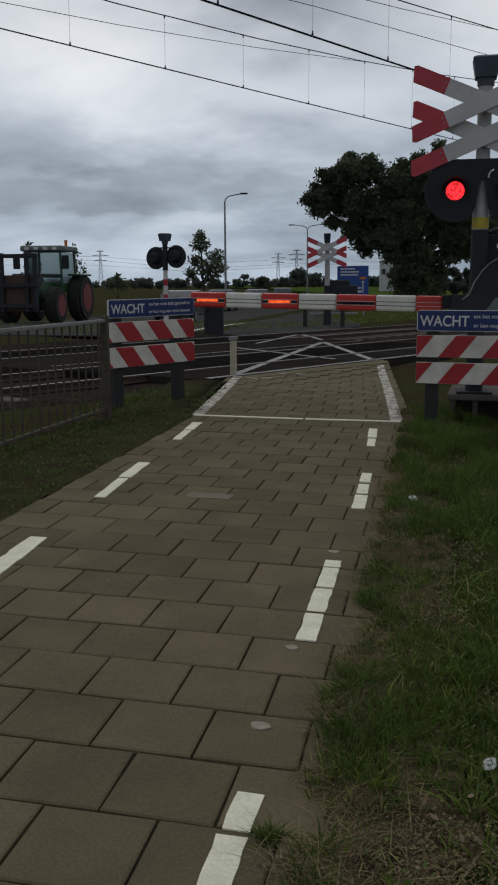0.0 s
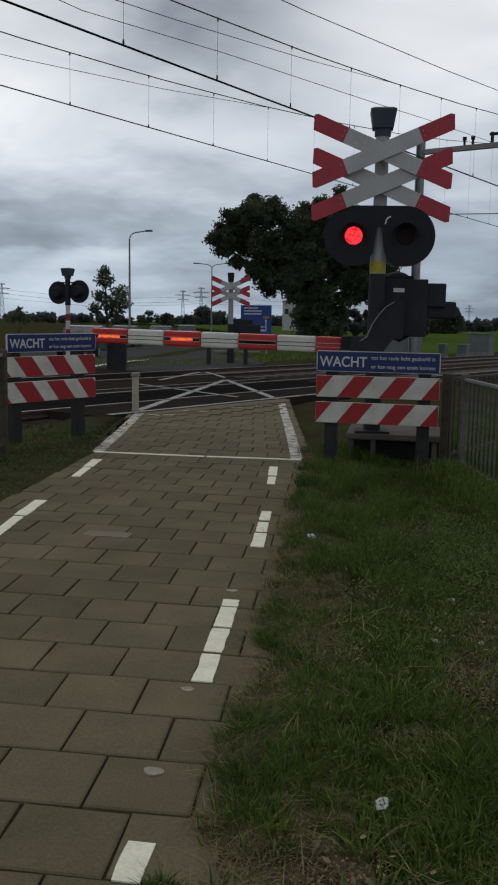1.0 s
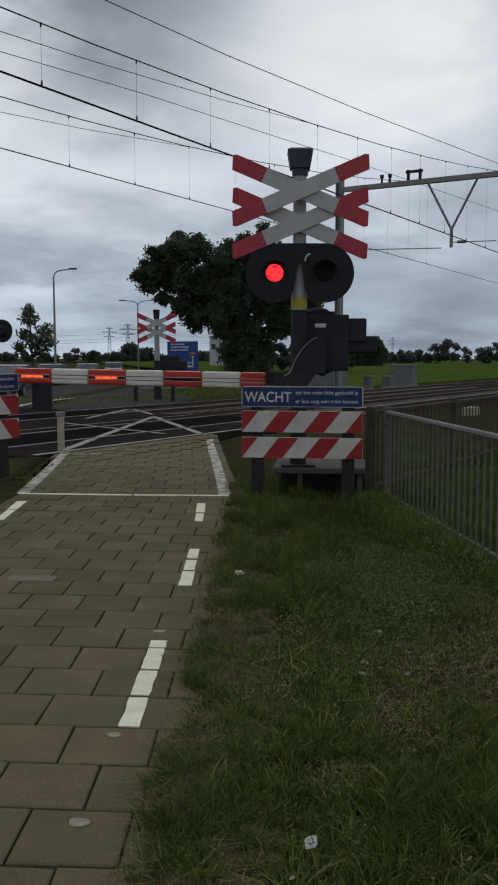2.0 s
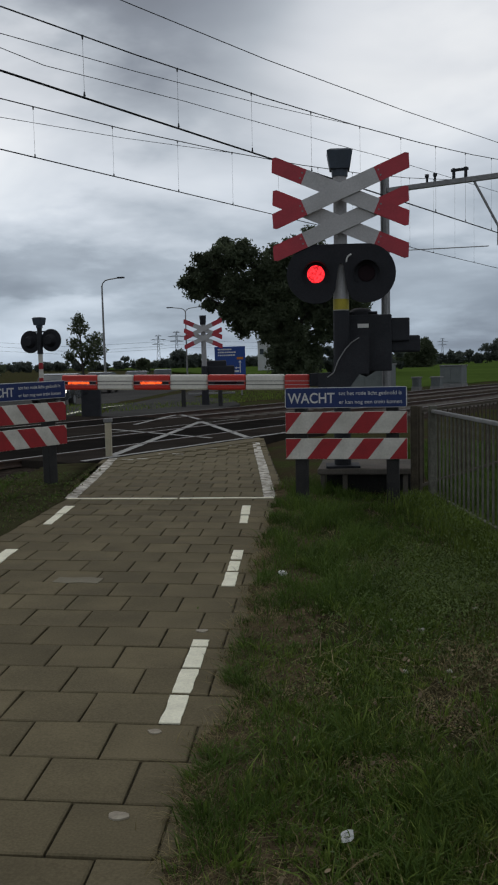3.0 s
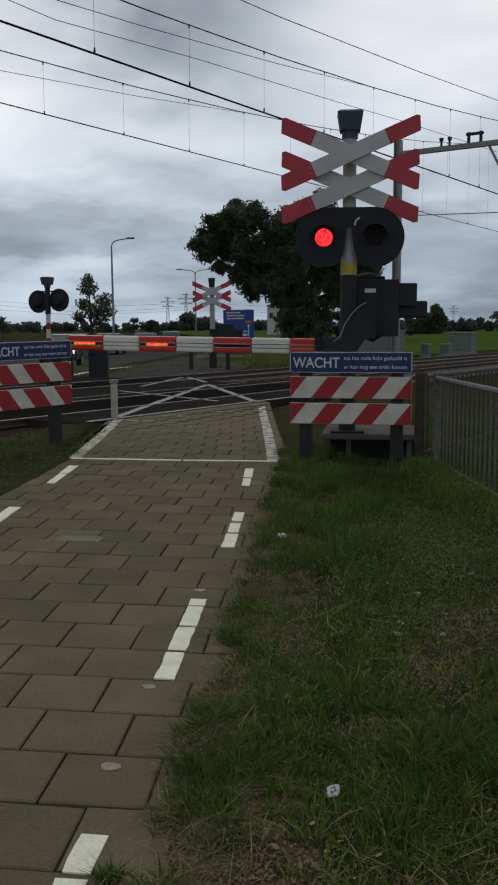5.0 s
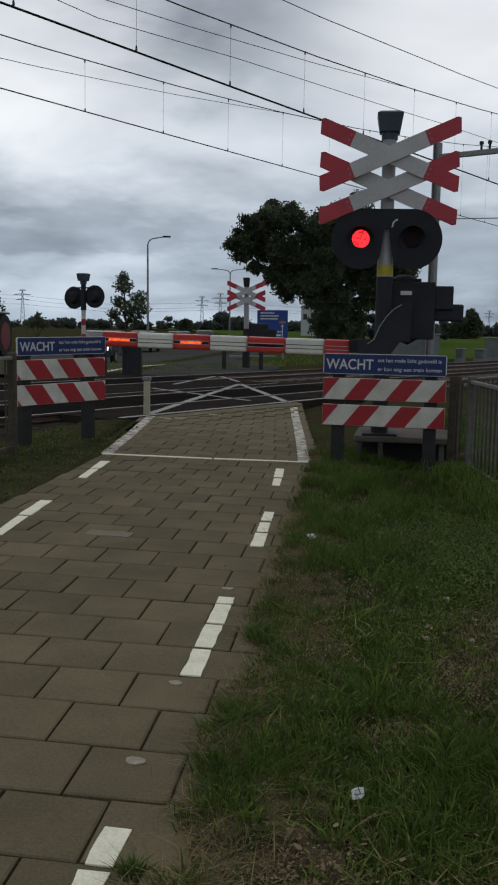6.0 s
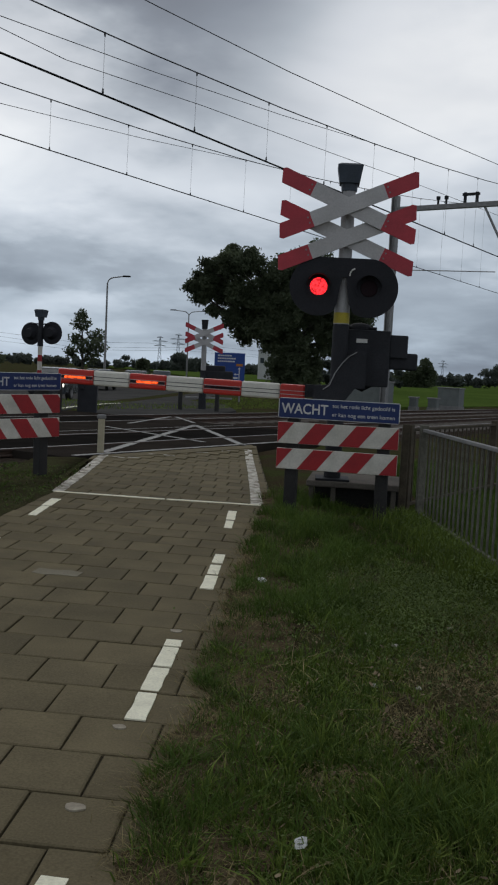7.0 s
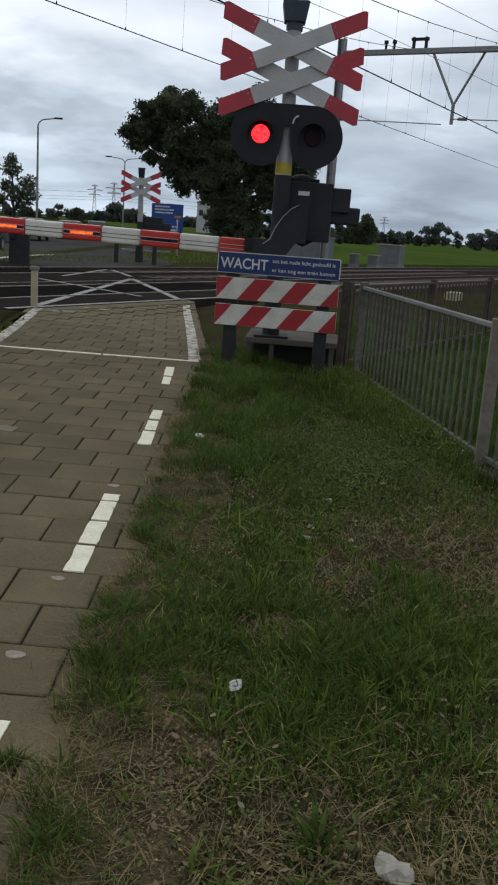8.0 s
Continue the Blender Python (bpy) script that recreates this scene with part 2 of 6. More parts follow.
M_GRASS = leafy("grass_blades", (0.166, 0.222, 0.041), (0.082, 0.122, 0.023), scale=1.6, through_light=0.33)
M_GRASS_DRY = leafy("dry_blades", (0.33, 0.265, 0.125), (0.135, 0.108, 0.056), scale=2.0, through_light=0.1)
M_CHIPS = leafy("brown_chips", (0.27, 0.205, 0.105), (0.085, 0.062, 0.034), scale=9.0, through_light=0.0)
M_WEED = leafy("clover_leaves", (0.150, 0.195, 0.060), (0.066, 0.096, 0.028), scale=3.0)
M_STAIN = material("pale_stain", (0.36, 0.32, 0.24), (0.24, 0.20, 0.15), scale=20, fine=120, rough=0.85)
M_PAPER = material("crumpled_paper", (0.72, 0.71, 0.68), (0.60, 0.59, 0.57), scale=20, fine=90, rough=0.8)
M_STONE = material("pale_stone", (0.46, 0.43, 0.36), (0.30, 0.275, 0.225), scale=12, fine=80, rough=0.85, bump=0.5)
M_TRACTOR = material("green_tractor_paint", (0.02, 0.075, 0.03), (0.015, 0.055, 0.022), scale=3, fine=40, rough=0.4)
M_RIM = material("red_rim_paint", (0.20, 0.018, 0.018), (0.14, 0.013, 0.013), scale=4, fine=40, rough=0.5)
M_TYRE = material("tyre_rubber", (0.018, 0.017, 0.016), (0.028, 0.026, 0.023), scale=5, fine=50, rough=0.9, bump=0.3)
M_GLASS = material("dark_window_glass", (0.05, 0.06, 0.065), (0.04, 0.05, 0.055), scale=2, fine=20, rough=0.1, bump=0, spec=0.3)
M_SIGN_BLUE = material("blue_road_sign", (0.012, 0.052, 0.235), (0.010, 0.043, 0.20), scale=2, fine=30, rough=0.5, bump=0.02, grit=0.06)
M_CAR_WHITE = material("white_car_paint", (0.60, 0.61, 0.62), (0.54, 0.55, 0.56), scale=2, fine=30, rough=0.25, bump=0)
M_CAR_DARK = material("dark_car_paint", (0.05, 0.055, 0.06), (0.04, 0.043, 0.05), scale=2, fine=30, rough=0.25, bump=0)
M_CAR_GREY = material("silver_car_paint", (0.34, 0.35, 0.36), (0.28, 0.29, 0.30), scale=2, fine=30, rough=0.28, metal=0.4, bump=0)
M_HEADLIGHT = glowing("lit_headlight", (1.0, 0.95, 0.85), 3.0)
M_ORANGE = material("orange_panel", (0.5, 0.17, 0.02), scale=3, fine=30, rough=0.5)
# steel lightened towards blue-grey, with the aerial haze mixed into its colour
M_PYLON_HAZED = material("hazed_pylon_steel", (0.30, 0.33, 0.36), scale=0.2, fine=3, rough=0.7, bump=0)
M_WALL = material("pale_render", (0.45, 0.45, 0.44), (0.38, 0.38, 0.37), scale=0.6, fine=6, rough=0.85)


# ---------- mesh helpers ----------
def box(bm, lo, hi, m=None, bevel=0.0):
    c = [(a + b) / 2 for a, b in zip(lo, hi)]
    s = [b - a for a, b in zip(lo, hi)]
    mat = Matrix.Translation(c) @ Matrix.Diagonal((*s, 1))
    made = bmesh.ops.create_cube(bm, size=1, matrix=(m or Matrix()) @ mat)["verts"]
    if bevel:
        edges = list({e for v in made for e in v.link_edges})
        bmesh.ops.bevel(bm, geom=edges, offset=bevel, segments=2, affect="EDGES", profile=0.5)
    return bm


def rod(bm, a, b, r0, r1=None, seg=12, caps=True):
    a, b = Vector(a), Vector(b)
    d = b - a
    turn = d.to_track_quat("Z", "Y").to_matrix().to_4x4()
    bmesh.ops.create_cone(bm, cap_ends=caps, segments=seg, radius1=r0, radius2=r0 if r1 is None else r1, depth=d.length,
                          matrix=Matrix.Translation((a + b) / 2) @ turn)
    return bm


def slab(bm, outline, y0, y1, m=None):
    """A plate cut to an outline in x and z, from y0 to y1."""
    m = m or Matrix()
    front = [bm.verts.new(m @ Vector((x, y0, z))) for x, z in outline]
    back = [bm.verts.new(m @ Vector((x, y1, z))) for x, z in outline]
    bm.faces.new(front)
    bm.faces.new(back[::-1])
    k = len(outline)
    for i in range(k):
        bm.faces.new((front[i], back[i], back[(i + 1) % k], front[(i + 1) % k]))
    bmesh.ops.recalc_face_normals(bm, faces=bm.faces)
    return bm


def lying(bm, outline, z0, z1):
    """A sheet cut to an outline in x and y, from z0 up to z1; each may be a function of x and y."""
    h = lambda z, x, y: z(x, y) if callable(z) else z
    top = [bm.verts.new((x, y, h(z1, x, y))) for x, y in outline]
    low = [bm.verts.new((x, y, h(z0, x, y))) for x, y in outline]
    bm.faces.new(top)
    bm.faces.new(low[::-1])
    k = len(outline)
    for i in range(k):
        bm.faces.new((top[i], low[i], low[(i + 1) % k], top[(i + 1) % k]))
    bmesh.ops.recalc_face_normals(bm, faces=bm.faces)
    return bm


def mesh_of(name, bm, mat, smooth=False):
    me = bpy.data.meshes.new(name)
    bm.to_mesh(me)
    bm.free()
    me.materials.append(mat)
    if smooth:
        me.polygons.foreach_set("use_smooth", [True] * len(me.polygons))
    return me


def part(name, bm, mat, parent=None, label="", smooth=False, m=None, kind=""):
    ob = new(name, mesh_of(name, bm, mat, smooth))
    if parent is not None:
        ob.parent = parent
    if m is not None:
        ob.matrix_basis = m
    return tagged(ob, label, kind=kind)


def thing(name, m, label, category, group="", kind=""):
    ob = new(name)
    ob.empty_display_size = 0.2
    ob.matrix_basis = m
    return tagged(ob, label, category, group, kind)


def lettering(name, text, size, mat, parent, m, squeeze=1.0, bold=0.012):
    cu = bpy.data.curves.new(name, "FONT")
    cu.body, cu.size, cu.extrude, cu.offset = text, size, 0.0008, size * bold
    tmp = bpy.data.objects.new(name, cu)
    scene.collection.objects.link(tmp)
    me = bpy.data.meshes.new_from_object(tmp.evaluated_get(bpy.context.evaluated_depsgraph_get()))
    bpy.data.objects.remove(tmp)
    me.transform(Matrix.Diagonal((squeeze, 1, 1, 1)))
    me.materials.clear()
    me.materials.append(mat)
    ob = new(name, me)
    ob.parent = parent
    ob.matrix_basis = m
    return ob


def from_lists(name, verts, faces, mat, parent=None, label="", category="", kind="stuff"):
    me = bpy.data.meshes.new(name)
    me.from_pydata(verts, [], faces)
    me.materials.append(mat)
    ob = new(name, me)
    if parent is not None:
        ob.parent = parent
    return tagged(ob, label, category, kind=kind)


# ---------- lie of the land ----------
U, N = Vector((0.5, 0.866)), Vector((0.866, -0.5))      # along the railway, and across it towards the walker


def across(x, y):
    return N.x * x + N.y * y


def on_track(c, s):
    """The plan point at offset c across the railway and s along it."""
    return N.x * c + U.x * s, N.y * c + U.y * s


def step(a, b, x):
    t = min(max((x - a) / (b - a), 0), 1)
    return t * t * (3 - 2 * t)


def dip(x, y):
    """Beyond the railway the main road drops a little."""
    return -0.5 * step(26, 46, y) * step(-2, -8, x)


def turf(x, y):
    """Height of the ground: the path falls a little to the right, the railway lies level."""
    near = -0.021 * min(max(x, -4.5), 5)
    k = step(-7.2, -8.6, across(x, y))
    return near * (1 - k) + 0.03 * k + dip(x, y)


def path_shift(y):
    return -0.088 * max(y - 9.0, 0)


PATH_L, PATH_R = -2.268, -0.154

# ---------- ground ----------
def ground_sheet():
    xs = sorted({*np.arange(-6, 6.01, 0.4).round(3), *np.arange(-30, 31, 4.0), -2500, -900, -300, -100, -60, 60, 100, 300, 900, 2500, PATH_L, PATH_R, PATH_L - 0.02, PATH_R + 0.02})
    ys = sorted({*np.arange(-2, 26.01, 0.5).round(3), *np.arange(28, 61, 4.0), -2500, -900, -300, -60, -20, -8, 80, 120, 300, 900, 2500, 4500})
    verts, faces = [], []
    for y in ys:
        for x in xs:
            z = turf(x, y)
            c = across(x, y)
            if -17 < c < -8.2:
                z -= 0.25
            if PATH_L - 0.01 <= x - path_shift(y) <= PATH_R + 0.01 and c > -8.6:
                z -= 0.08
            elif y < 40:
                z += 0.012 * noise.noise((x * 1.3, y * 1.3, 0)) - 0.012
            verts.append((x, y, z))
    w = len(xs)
    for j in range(len(ys) - 1):
        for i in range(w - 1):
            a = j * w + i
            faces.append((a, a + 1, a + w + 1, a + w))
    ob = from_lists("ground", verts, faces, M_GROUND, None, "bare earth and short turf beside a railway", "ground", "structure")
    ob.data.polygons.foreach_set("use_smooth", [True] * len(ob.data.polygons))


ground_sheet()

bm = bmesh.new()
lying(bm, [on_track(-17.5, 34), on_track(-17.5, 700), on_track(-520, 500), (-60, 330), (3.5, 50)], -0.2, 0.045)
tagged(part("meadow", bm, M_FIELD), "wide green meadow beyond the railway", "meadow", kind="structure")

# main road beside the cycle path, crossing the railway
def strip(left, right, lift, mat, name, label, category):
    """A sheet along y between two edges (functions of y), laid on the ground."""
    out = bmesh.new()
    prev = None
    for y in (22.3, 24, 26, 28, 30, 32, 34, 36, 38, 40, 42, 44, 46, 50, 58, 70, 90, 120, 180):
        a, b = left(y), right(y)
        row = [out.verts.new((x, y, dip(x, y) + lift)) for x in np.linspace(a, b, 5)]
        if prev:
            for i in range(4):
                out.faces.new((prev[i], prev[i + 1], row[i + 1], row[i]))
        prev = row
    ext = bmesh.ops.extrude_face_region(out, geom=out.faces[:])
    bmesh.ops.translate(out, vec=(0, 0, -0.03), verts=[v for v in ext["geom"] if isinstance(v, bmesh.types.BMVert)])
    bmesh.ops.recalc_face_normals(out, faces=out.faces)
    return tagged(part(name, out, mat), label, category, kind="structure")


road_edge = lambda y: -6.35 + 0.3 * step(22, 44, y) + 1.3 * step(44, 90, y) + 4.8 * step(90, 180, y)
strip(lambda y: road_edge(y) - 12.5, road_edge, 0.048, M_ROAD, "main_road", "grey asphalt main road beyond the railway", "road")
strip(lambda y: road_edge(y) - 0.36, lambda y: road_edge(y) - 0.2, 0.054, M_PAINT, "road_edge_line", "white edge line along the main road", "road marking")
bm = bmesh.new()
lying(bm, [(-5.15, 21.4), (-2.75, 25.0), (-2.2, 29), (-3.0, 34), (-6.0, 38), (-6.2, 31), (-6.0, 27)], -0.2, 0.04)
tagged(part("far_cycle_path", bm, M_ROAD), "asphalt cycle path beyond the railway", "path", kind="structure")

# ---------- railway ----------
bm = bmesh.new()
for s0, s1 in ((-60, 9.0), (13.2, 200)):
    for c0, c1 in ((-8.75, -16.2),):
        prof = [(c0 + 0.5, -0.22), (c0 - 0.2, 0.0), (c1 + 0.3, 0.0), (c1 - 0.5, -0.22)]
        steps = np.linspace(s0, s1, 60)
        rows = [[bm.verts.new((*on_track(c, s), z - 0.02 + 0.03 * noise.noise((c * 2, s * 2, z)))) for c, z in prof] for s in steps]
        for a, b in zip(rows, rows[1:]):
            for i in range(3):
                bm.faces.new((a[i], a[i + 1], b[i + 1], b[i]))
tagged(part("ballast_bed", bm, M_BALLAST), "brown-grey stone ballast under the tracks", "ballast", kind="structure")


def rail_mesh(s0, s1):
    prof = [(-0.06, -0.10), (0.06, -0.10), (0.06, -0.085), (0.01, -0.07), (0.01, -0.03), (0.036, -0.02), (0.036, 0.0), (-0.036, 0.0), (-0.036, -0.02), (-0.01, -0.03), (-0.01, -0.07), (-0.06, -0.085)]
    bm = bmesh.new()
    ends = [[bm.verts.new((a, s, z)) for a, z in prof] for s in (s0, s1)]
    k = len(prof)
    for i in range(k):
        bm.faces.new((ends[0][i], ends[0][(i + 1) % k], ends[1][(i + 1) % k], ends[1][i]))
    bm.faces.new(ends[0][::-1])
    bm.faces.new(ends[1])
    bmesh.ops.recalc_face_normals(bm, faces=bm.faces)
    return bm


RAILS = (-9.45, -10.95, -13.35, -14.85)
track_turn = Matrix(((N.x, U.x, 0, 0), (N.y, U.y, 0, 0), (0, 0, 1, 0), (0, 0, 0, 1)))
track = thing("railway_track", track_turn, "double railway track with worn steel rails", "railway track", kind="structure")
for c in RAILS:
    web = part("rail", rail_mesh(-60, 200), M_RUST, track, "rusty rail with a bright worn head", m=Matrix.Translation((c, 0, 0.09)))
    bm = bmesh.new()
    box(bm, (-0.031, -60, 0.0005), (0.031, 200, 0.004))
    part("rail_head", bm, M_RAIL, web, "polished steel running surface")
sl = bmesh.new()
box(sl, (-1.25, -0.12, -0.08), (1.25, 0.12, 0.015), bevel=0.02)
sleeper = mesh_of("sleeper", sl, M_SLEEPER)
for mid in (-10.2, -14.1):
    for k in range(70):
        s = 13.4 + k * 0.6 if k < 50 else 6.2 - (k - 50) * 0.6
        ob = new("sleeper", sleeper)
        ob.parent = track
        ob.matrix_basis = Matrix.Translation((mid, s, -0.01))

# crossing deck in the railway: dark panels between and beside the rails
deck_top = 0.082
deck = thing("crossing_deck", track_turn, "dark asphalt and rubber level crossing deck", "level crossing", kind="structure")
edges = [-8.4, *sorted(RAILS, reverse=True), -16.6]
for i, (c0, c1) in enumerate(zip(edges, edges[1:])):
    a, b = c0 - (0.045 if i else 0), c1 + (0.045 if i < 4 else 0)
    bm = bmesh.new()
    box(bm, (b, 8.6 - 0.25 * i, -0.2), (a, 17.0 - 1.0 * (i == 0), deck_top), bevel=0.006)
    part("panel", bm, M_ASPHALT if i in (0, 2, 4) else M_SLAB, deck)
for c0, c1 in ((-8.6, -16.6),):
    bm = bmesh.new()
    box(bm, (c1, -8.5, -0.2), (c0, 1.6, 0.085))
    part("panel", bm, M_ASPHALT, deck)


def stripe(name, a, b, w, top, mat=None, label="white painted line on the paving", worn=0.0, seed=0):
    """A painted stripe from a to b with slightly ragged sides."""
    rnd = random.Random(seed)
    a, b = Vector(a), Vector(b)
    d = (b - a)
    n = Vector((-d.y, d.x)).normalized() * w / 2
    k = max(int(d.length / 0.05), 3)
    left = [a + d * i / k + n * (1 + worn * rnd.uniform(-1, 0.3)) for i in range(k + 1)]
    right = [a + d * i / k - n * (1 + worn * rnd.uniform(-1, 0.3)) for i in range(k + 1)]
    out = bmesh.new()
    h = top if callable(top) else (lambda x, y: top)
    lo = [[out.verts.new((p.x, p.y, h(p.x, p.y))) for p in side] for side in (left, right)]
    for i in range(k):
        out.faces.new((lo[0][i], lo[1][i], lo[1][i + 1], lo[0][i + 1]))
    ext = bmesh.ops.extrude_face_region(out, geom=out.faces[:])
    bmesh.ops.translate(out, vec=(0, 0, -0.006), verts=[v for v in ext["geom"] if isinstance(v, bmesh.types.BMVert)])
    bmesh.ops.recalc_face_normals(out, faces=out.faces)
    return tagged(part(name, out, mat or M_PAINT), label, "road marking", kind="structure")


dz = deck_top + 0.004
for a, b, w in (((-2.68, 12.5), (-2.33, 19.7), 0.13), ((-2.33, 19.8), (-0.92, 15.1), 0.13), ((-3.84, 17.8), (-1.6, 15.3), 0.09),
                ((-3.66, 19.15), (-3.32, 22.6), 0.10), ((-3.18, 22.7), (-2.45, 20.6), 0.10)):
    stripe("crossing_marking", a, b, w, dz, M_PAINT_THIN, "faded white crosshatch line on the crossing deck", worn=0.25, seed=int(w * 1000 + a[0] * 10))
stripe("crossing_edge_line", on_track(-8.45, 8.8), on_track(-8.45, 15.9), 0.10, dz, M_PAINT_THIN, "faded white line along the crossing's edge", worn=0.3, seed=5)
for c in (-11.6,):
    stripe("crossing_seam", on_track(c, 8.6), on_track(c, 17), 0.035, dz, M_PAINT_THIN, "pale worn seam along the deck panels", worn=0.4, seed=7)


# ---------- cycle path ----------
def paved(x, y):
    return -0.021 * min(max(x, -4.5), 5) * (1 - step(-7.2, -8.6, across(x, y))) + 0.075 * step(-7.2, -8.6, across(x, y))


bm = bmesh.new()
ys = np.arange(-1.2, 15.8, 0.3)
rowsv = []
for y in ys:
    rowsv.append([bm.verts.new((x + path_shift(y), y, paved(x + path_shift(y), y) - 0.014)) for x in np.linspace(PATH_L - 0.01, PATH_R + 0.01, 4)])
for a, b in zip(rowsv, rowsv[1:]):
    for i in range(3):
        if across(a[i].co.x, b[i].co.y) > -8.5:
            bm.faces.new((a[i], a[i + 1], b[i + 1], b[i]))
cycle_path = tagged(part("cycle_path", bm, M_BED), "cycle path paved with square concrete tiles", "cycle path", kind="structure")


def dash(cx0, y0, cx1, y1, w=0.105, seed=1):
    stripe("lane_dash", (cx0, y0), (cx1, y1), w, lambda x, y: paved(x, y) + 0.0038, M_PAINT, "worn white dash painted on the concrete tiles", worn=0.12, seed=seed)


for k, (x0, y0, x1, y1, w) in enumerate(((-0.416, 1.15, -0.414, 1.99, 0.078), (-0.411, 2.015, -0.407, 2.182, 0.074),
                                         (-0.409, 3.24, -0.411, 3.52, 0.078), (-0.411, 3.548, -0.413, 3.83, 0.081), (-0.413, 3.855, -0.414, 4.13, 0.081), (-0.414, 4.15, -0.414, 4.25, 0.078),
                                         (-0.386, 5.31, -0.393, 5.66, 0.081), (-0.394, 5.70, -0.400, 5.98, 0.076), (-0.402, 6.05, -0.408, 6.34, 0.075),
                                         (-0.458, 7.43, -0.472, 7.80, 0.070), (-0.476, 7.86, -0.497, 8.35, 0.080),
                                         (-1.87, 3.2, -1.93, 4.27, 0.10), (-1.94, 5.175, -1.978, 5.72, 0.072), (-1.982, 5.76, -2.01, 6.27, 0.09),
                                         (-2.053, 7.28, -2.085, 7.76, 0.072), (-2.088, 7.80, -2.117, 8.22, 0.09))):
    dash(x0, y0, x1, y1, w, seed=k)
pz = lambda x, y: paved(x, y) + 0.0038
stripe("stop_line", (-2.27, 8.68), (-1.2, 8.76), 0.06, pz, None, "thin white stop line across the cycle path", 0.15, 31)
stripe("stop_line", (-1.18, 8.765), (-0.27, 8.87), 0.06, pz, None, "thin white stop line across the cycle path", 0.15, 32)
for pts, sd in ((((-0.31, 8.88), (-0.37, 9.7), (-0.53, 11.6), (-0.80, 14.6)), 40), (((-2.24, 8.7), (-2.36, 9.9), (-2.50, 11.3), (-2.60, 12.25)), 50)):
    for i in range(3):
        stripe("path_edge_line", pts[i], pts[i + 1], 0.12, pz, M_PAINT_PATCHY, "broad worn white edge line of the cycle path", 0.16, sd + i)
for k in range(9):
    x = -2.45 + k * 0.19
    y = (8.4 + 0.866 * x) / 0.5 - 0.45 - 0.25 * (k % 2)
    stripe("path_mark_remnant", (x, y), (x + 0.16, y + 0.16 * (k % 3) * 0.5), 0.05, pz, M_PAINT_PATCHY, "remnant of worn white paint on tiles", 0.5, 60 + k)


bm = bmesh.new()
lying(bm, [(-2.72, 12.2), (-2.66, 11.6), (-0.68, 14.9), (-0.80, 15.4)], -0.1, 0.0712)
tagged(part("path_end_strip", bm, M_TILE), "brown concrete strip between tiles and crossing deck", "paving", kind="structure")


# ---------- warning signs ----------
def striped_board(parent, x0, x1, z0, z1, lean, start, period, wide, label=""):
    """A board with slanting red fields on white, each field a piece of its own; start: where a field meets the lower edge."""
    h, y = z1 - z0, -0.02
    body = bmesh.new()
    box(body, (x0, y + 0.002, z0), (x1, y + 0.028, z1), bevel=0.003)
    board = part("striped_board", body, M_BOARD_WHITE, parent, label)
    for i in range(-2, 5):
        a = x0 + start + period * i
        poly = [(a, z0 + 0.002), (a + wide, z0 + 0.002), (a + wide + lean * h, z1 - 0.002), (a + lean * h, z1 - 0.002)]
        for sgn, lim in ((1, x0 + 0.002), (-1, x1 - 0.002)):
            cut = []
            for (ax, az), (bx, bz) in zip(poly, poly[1:] + poly[:1]):
                ina, inb = sgn * (ax - lim) >= 0, sgn * (bx - lim) >= 0
                if ina:
                    cut.append((ax, az))
                if ina != inb:
                    t = (lim - ax) / (bx - ax)
                    cut.append((lim, az + t * (bz - az)))
            poly = cut
            if not poly:
                break
        if len(poly) < 3:
            continue
        q = bmesh.new()
        slab(q, poly, y - 0.001, y + 0.0035)
        part("stripe", q, M_BOARD_RED, board, "red reflective field")


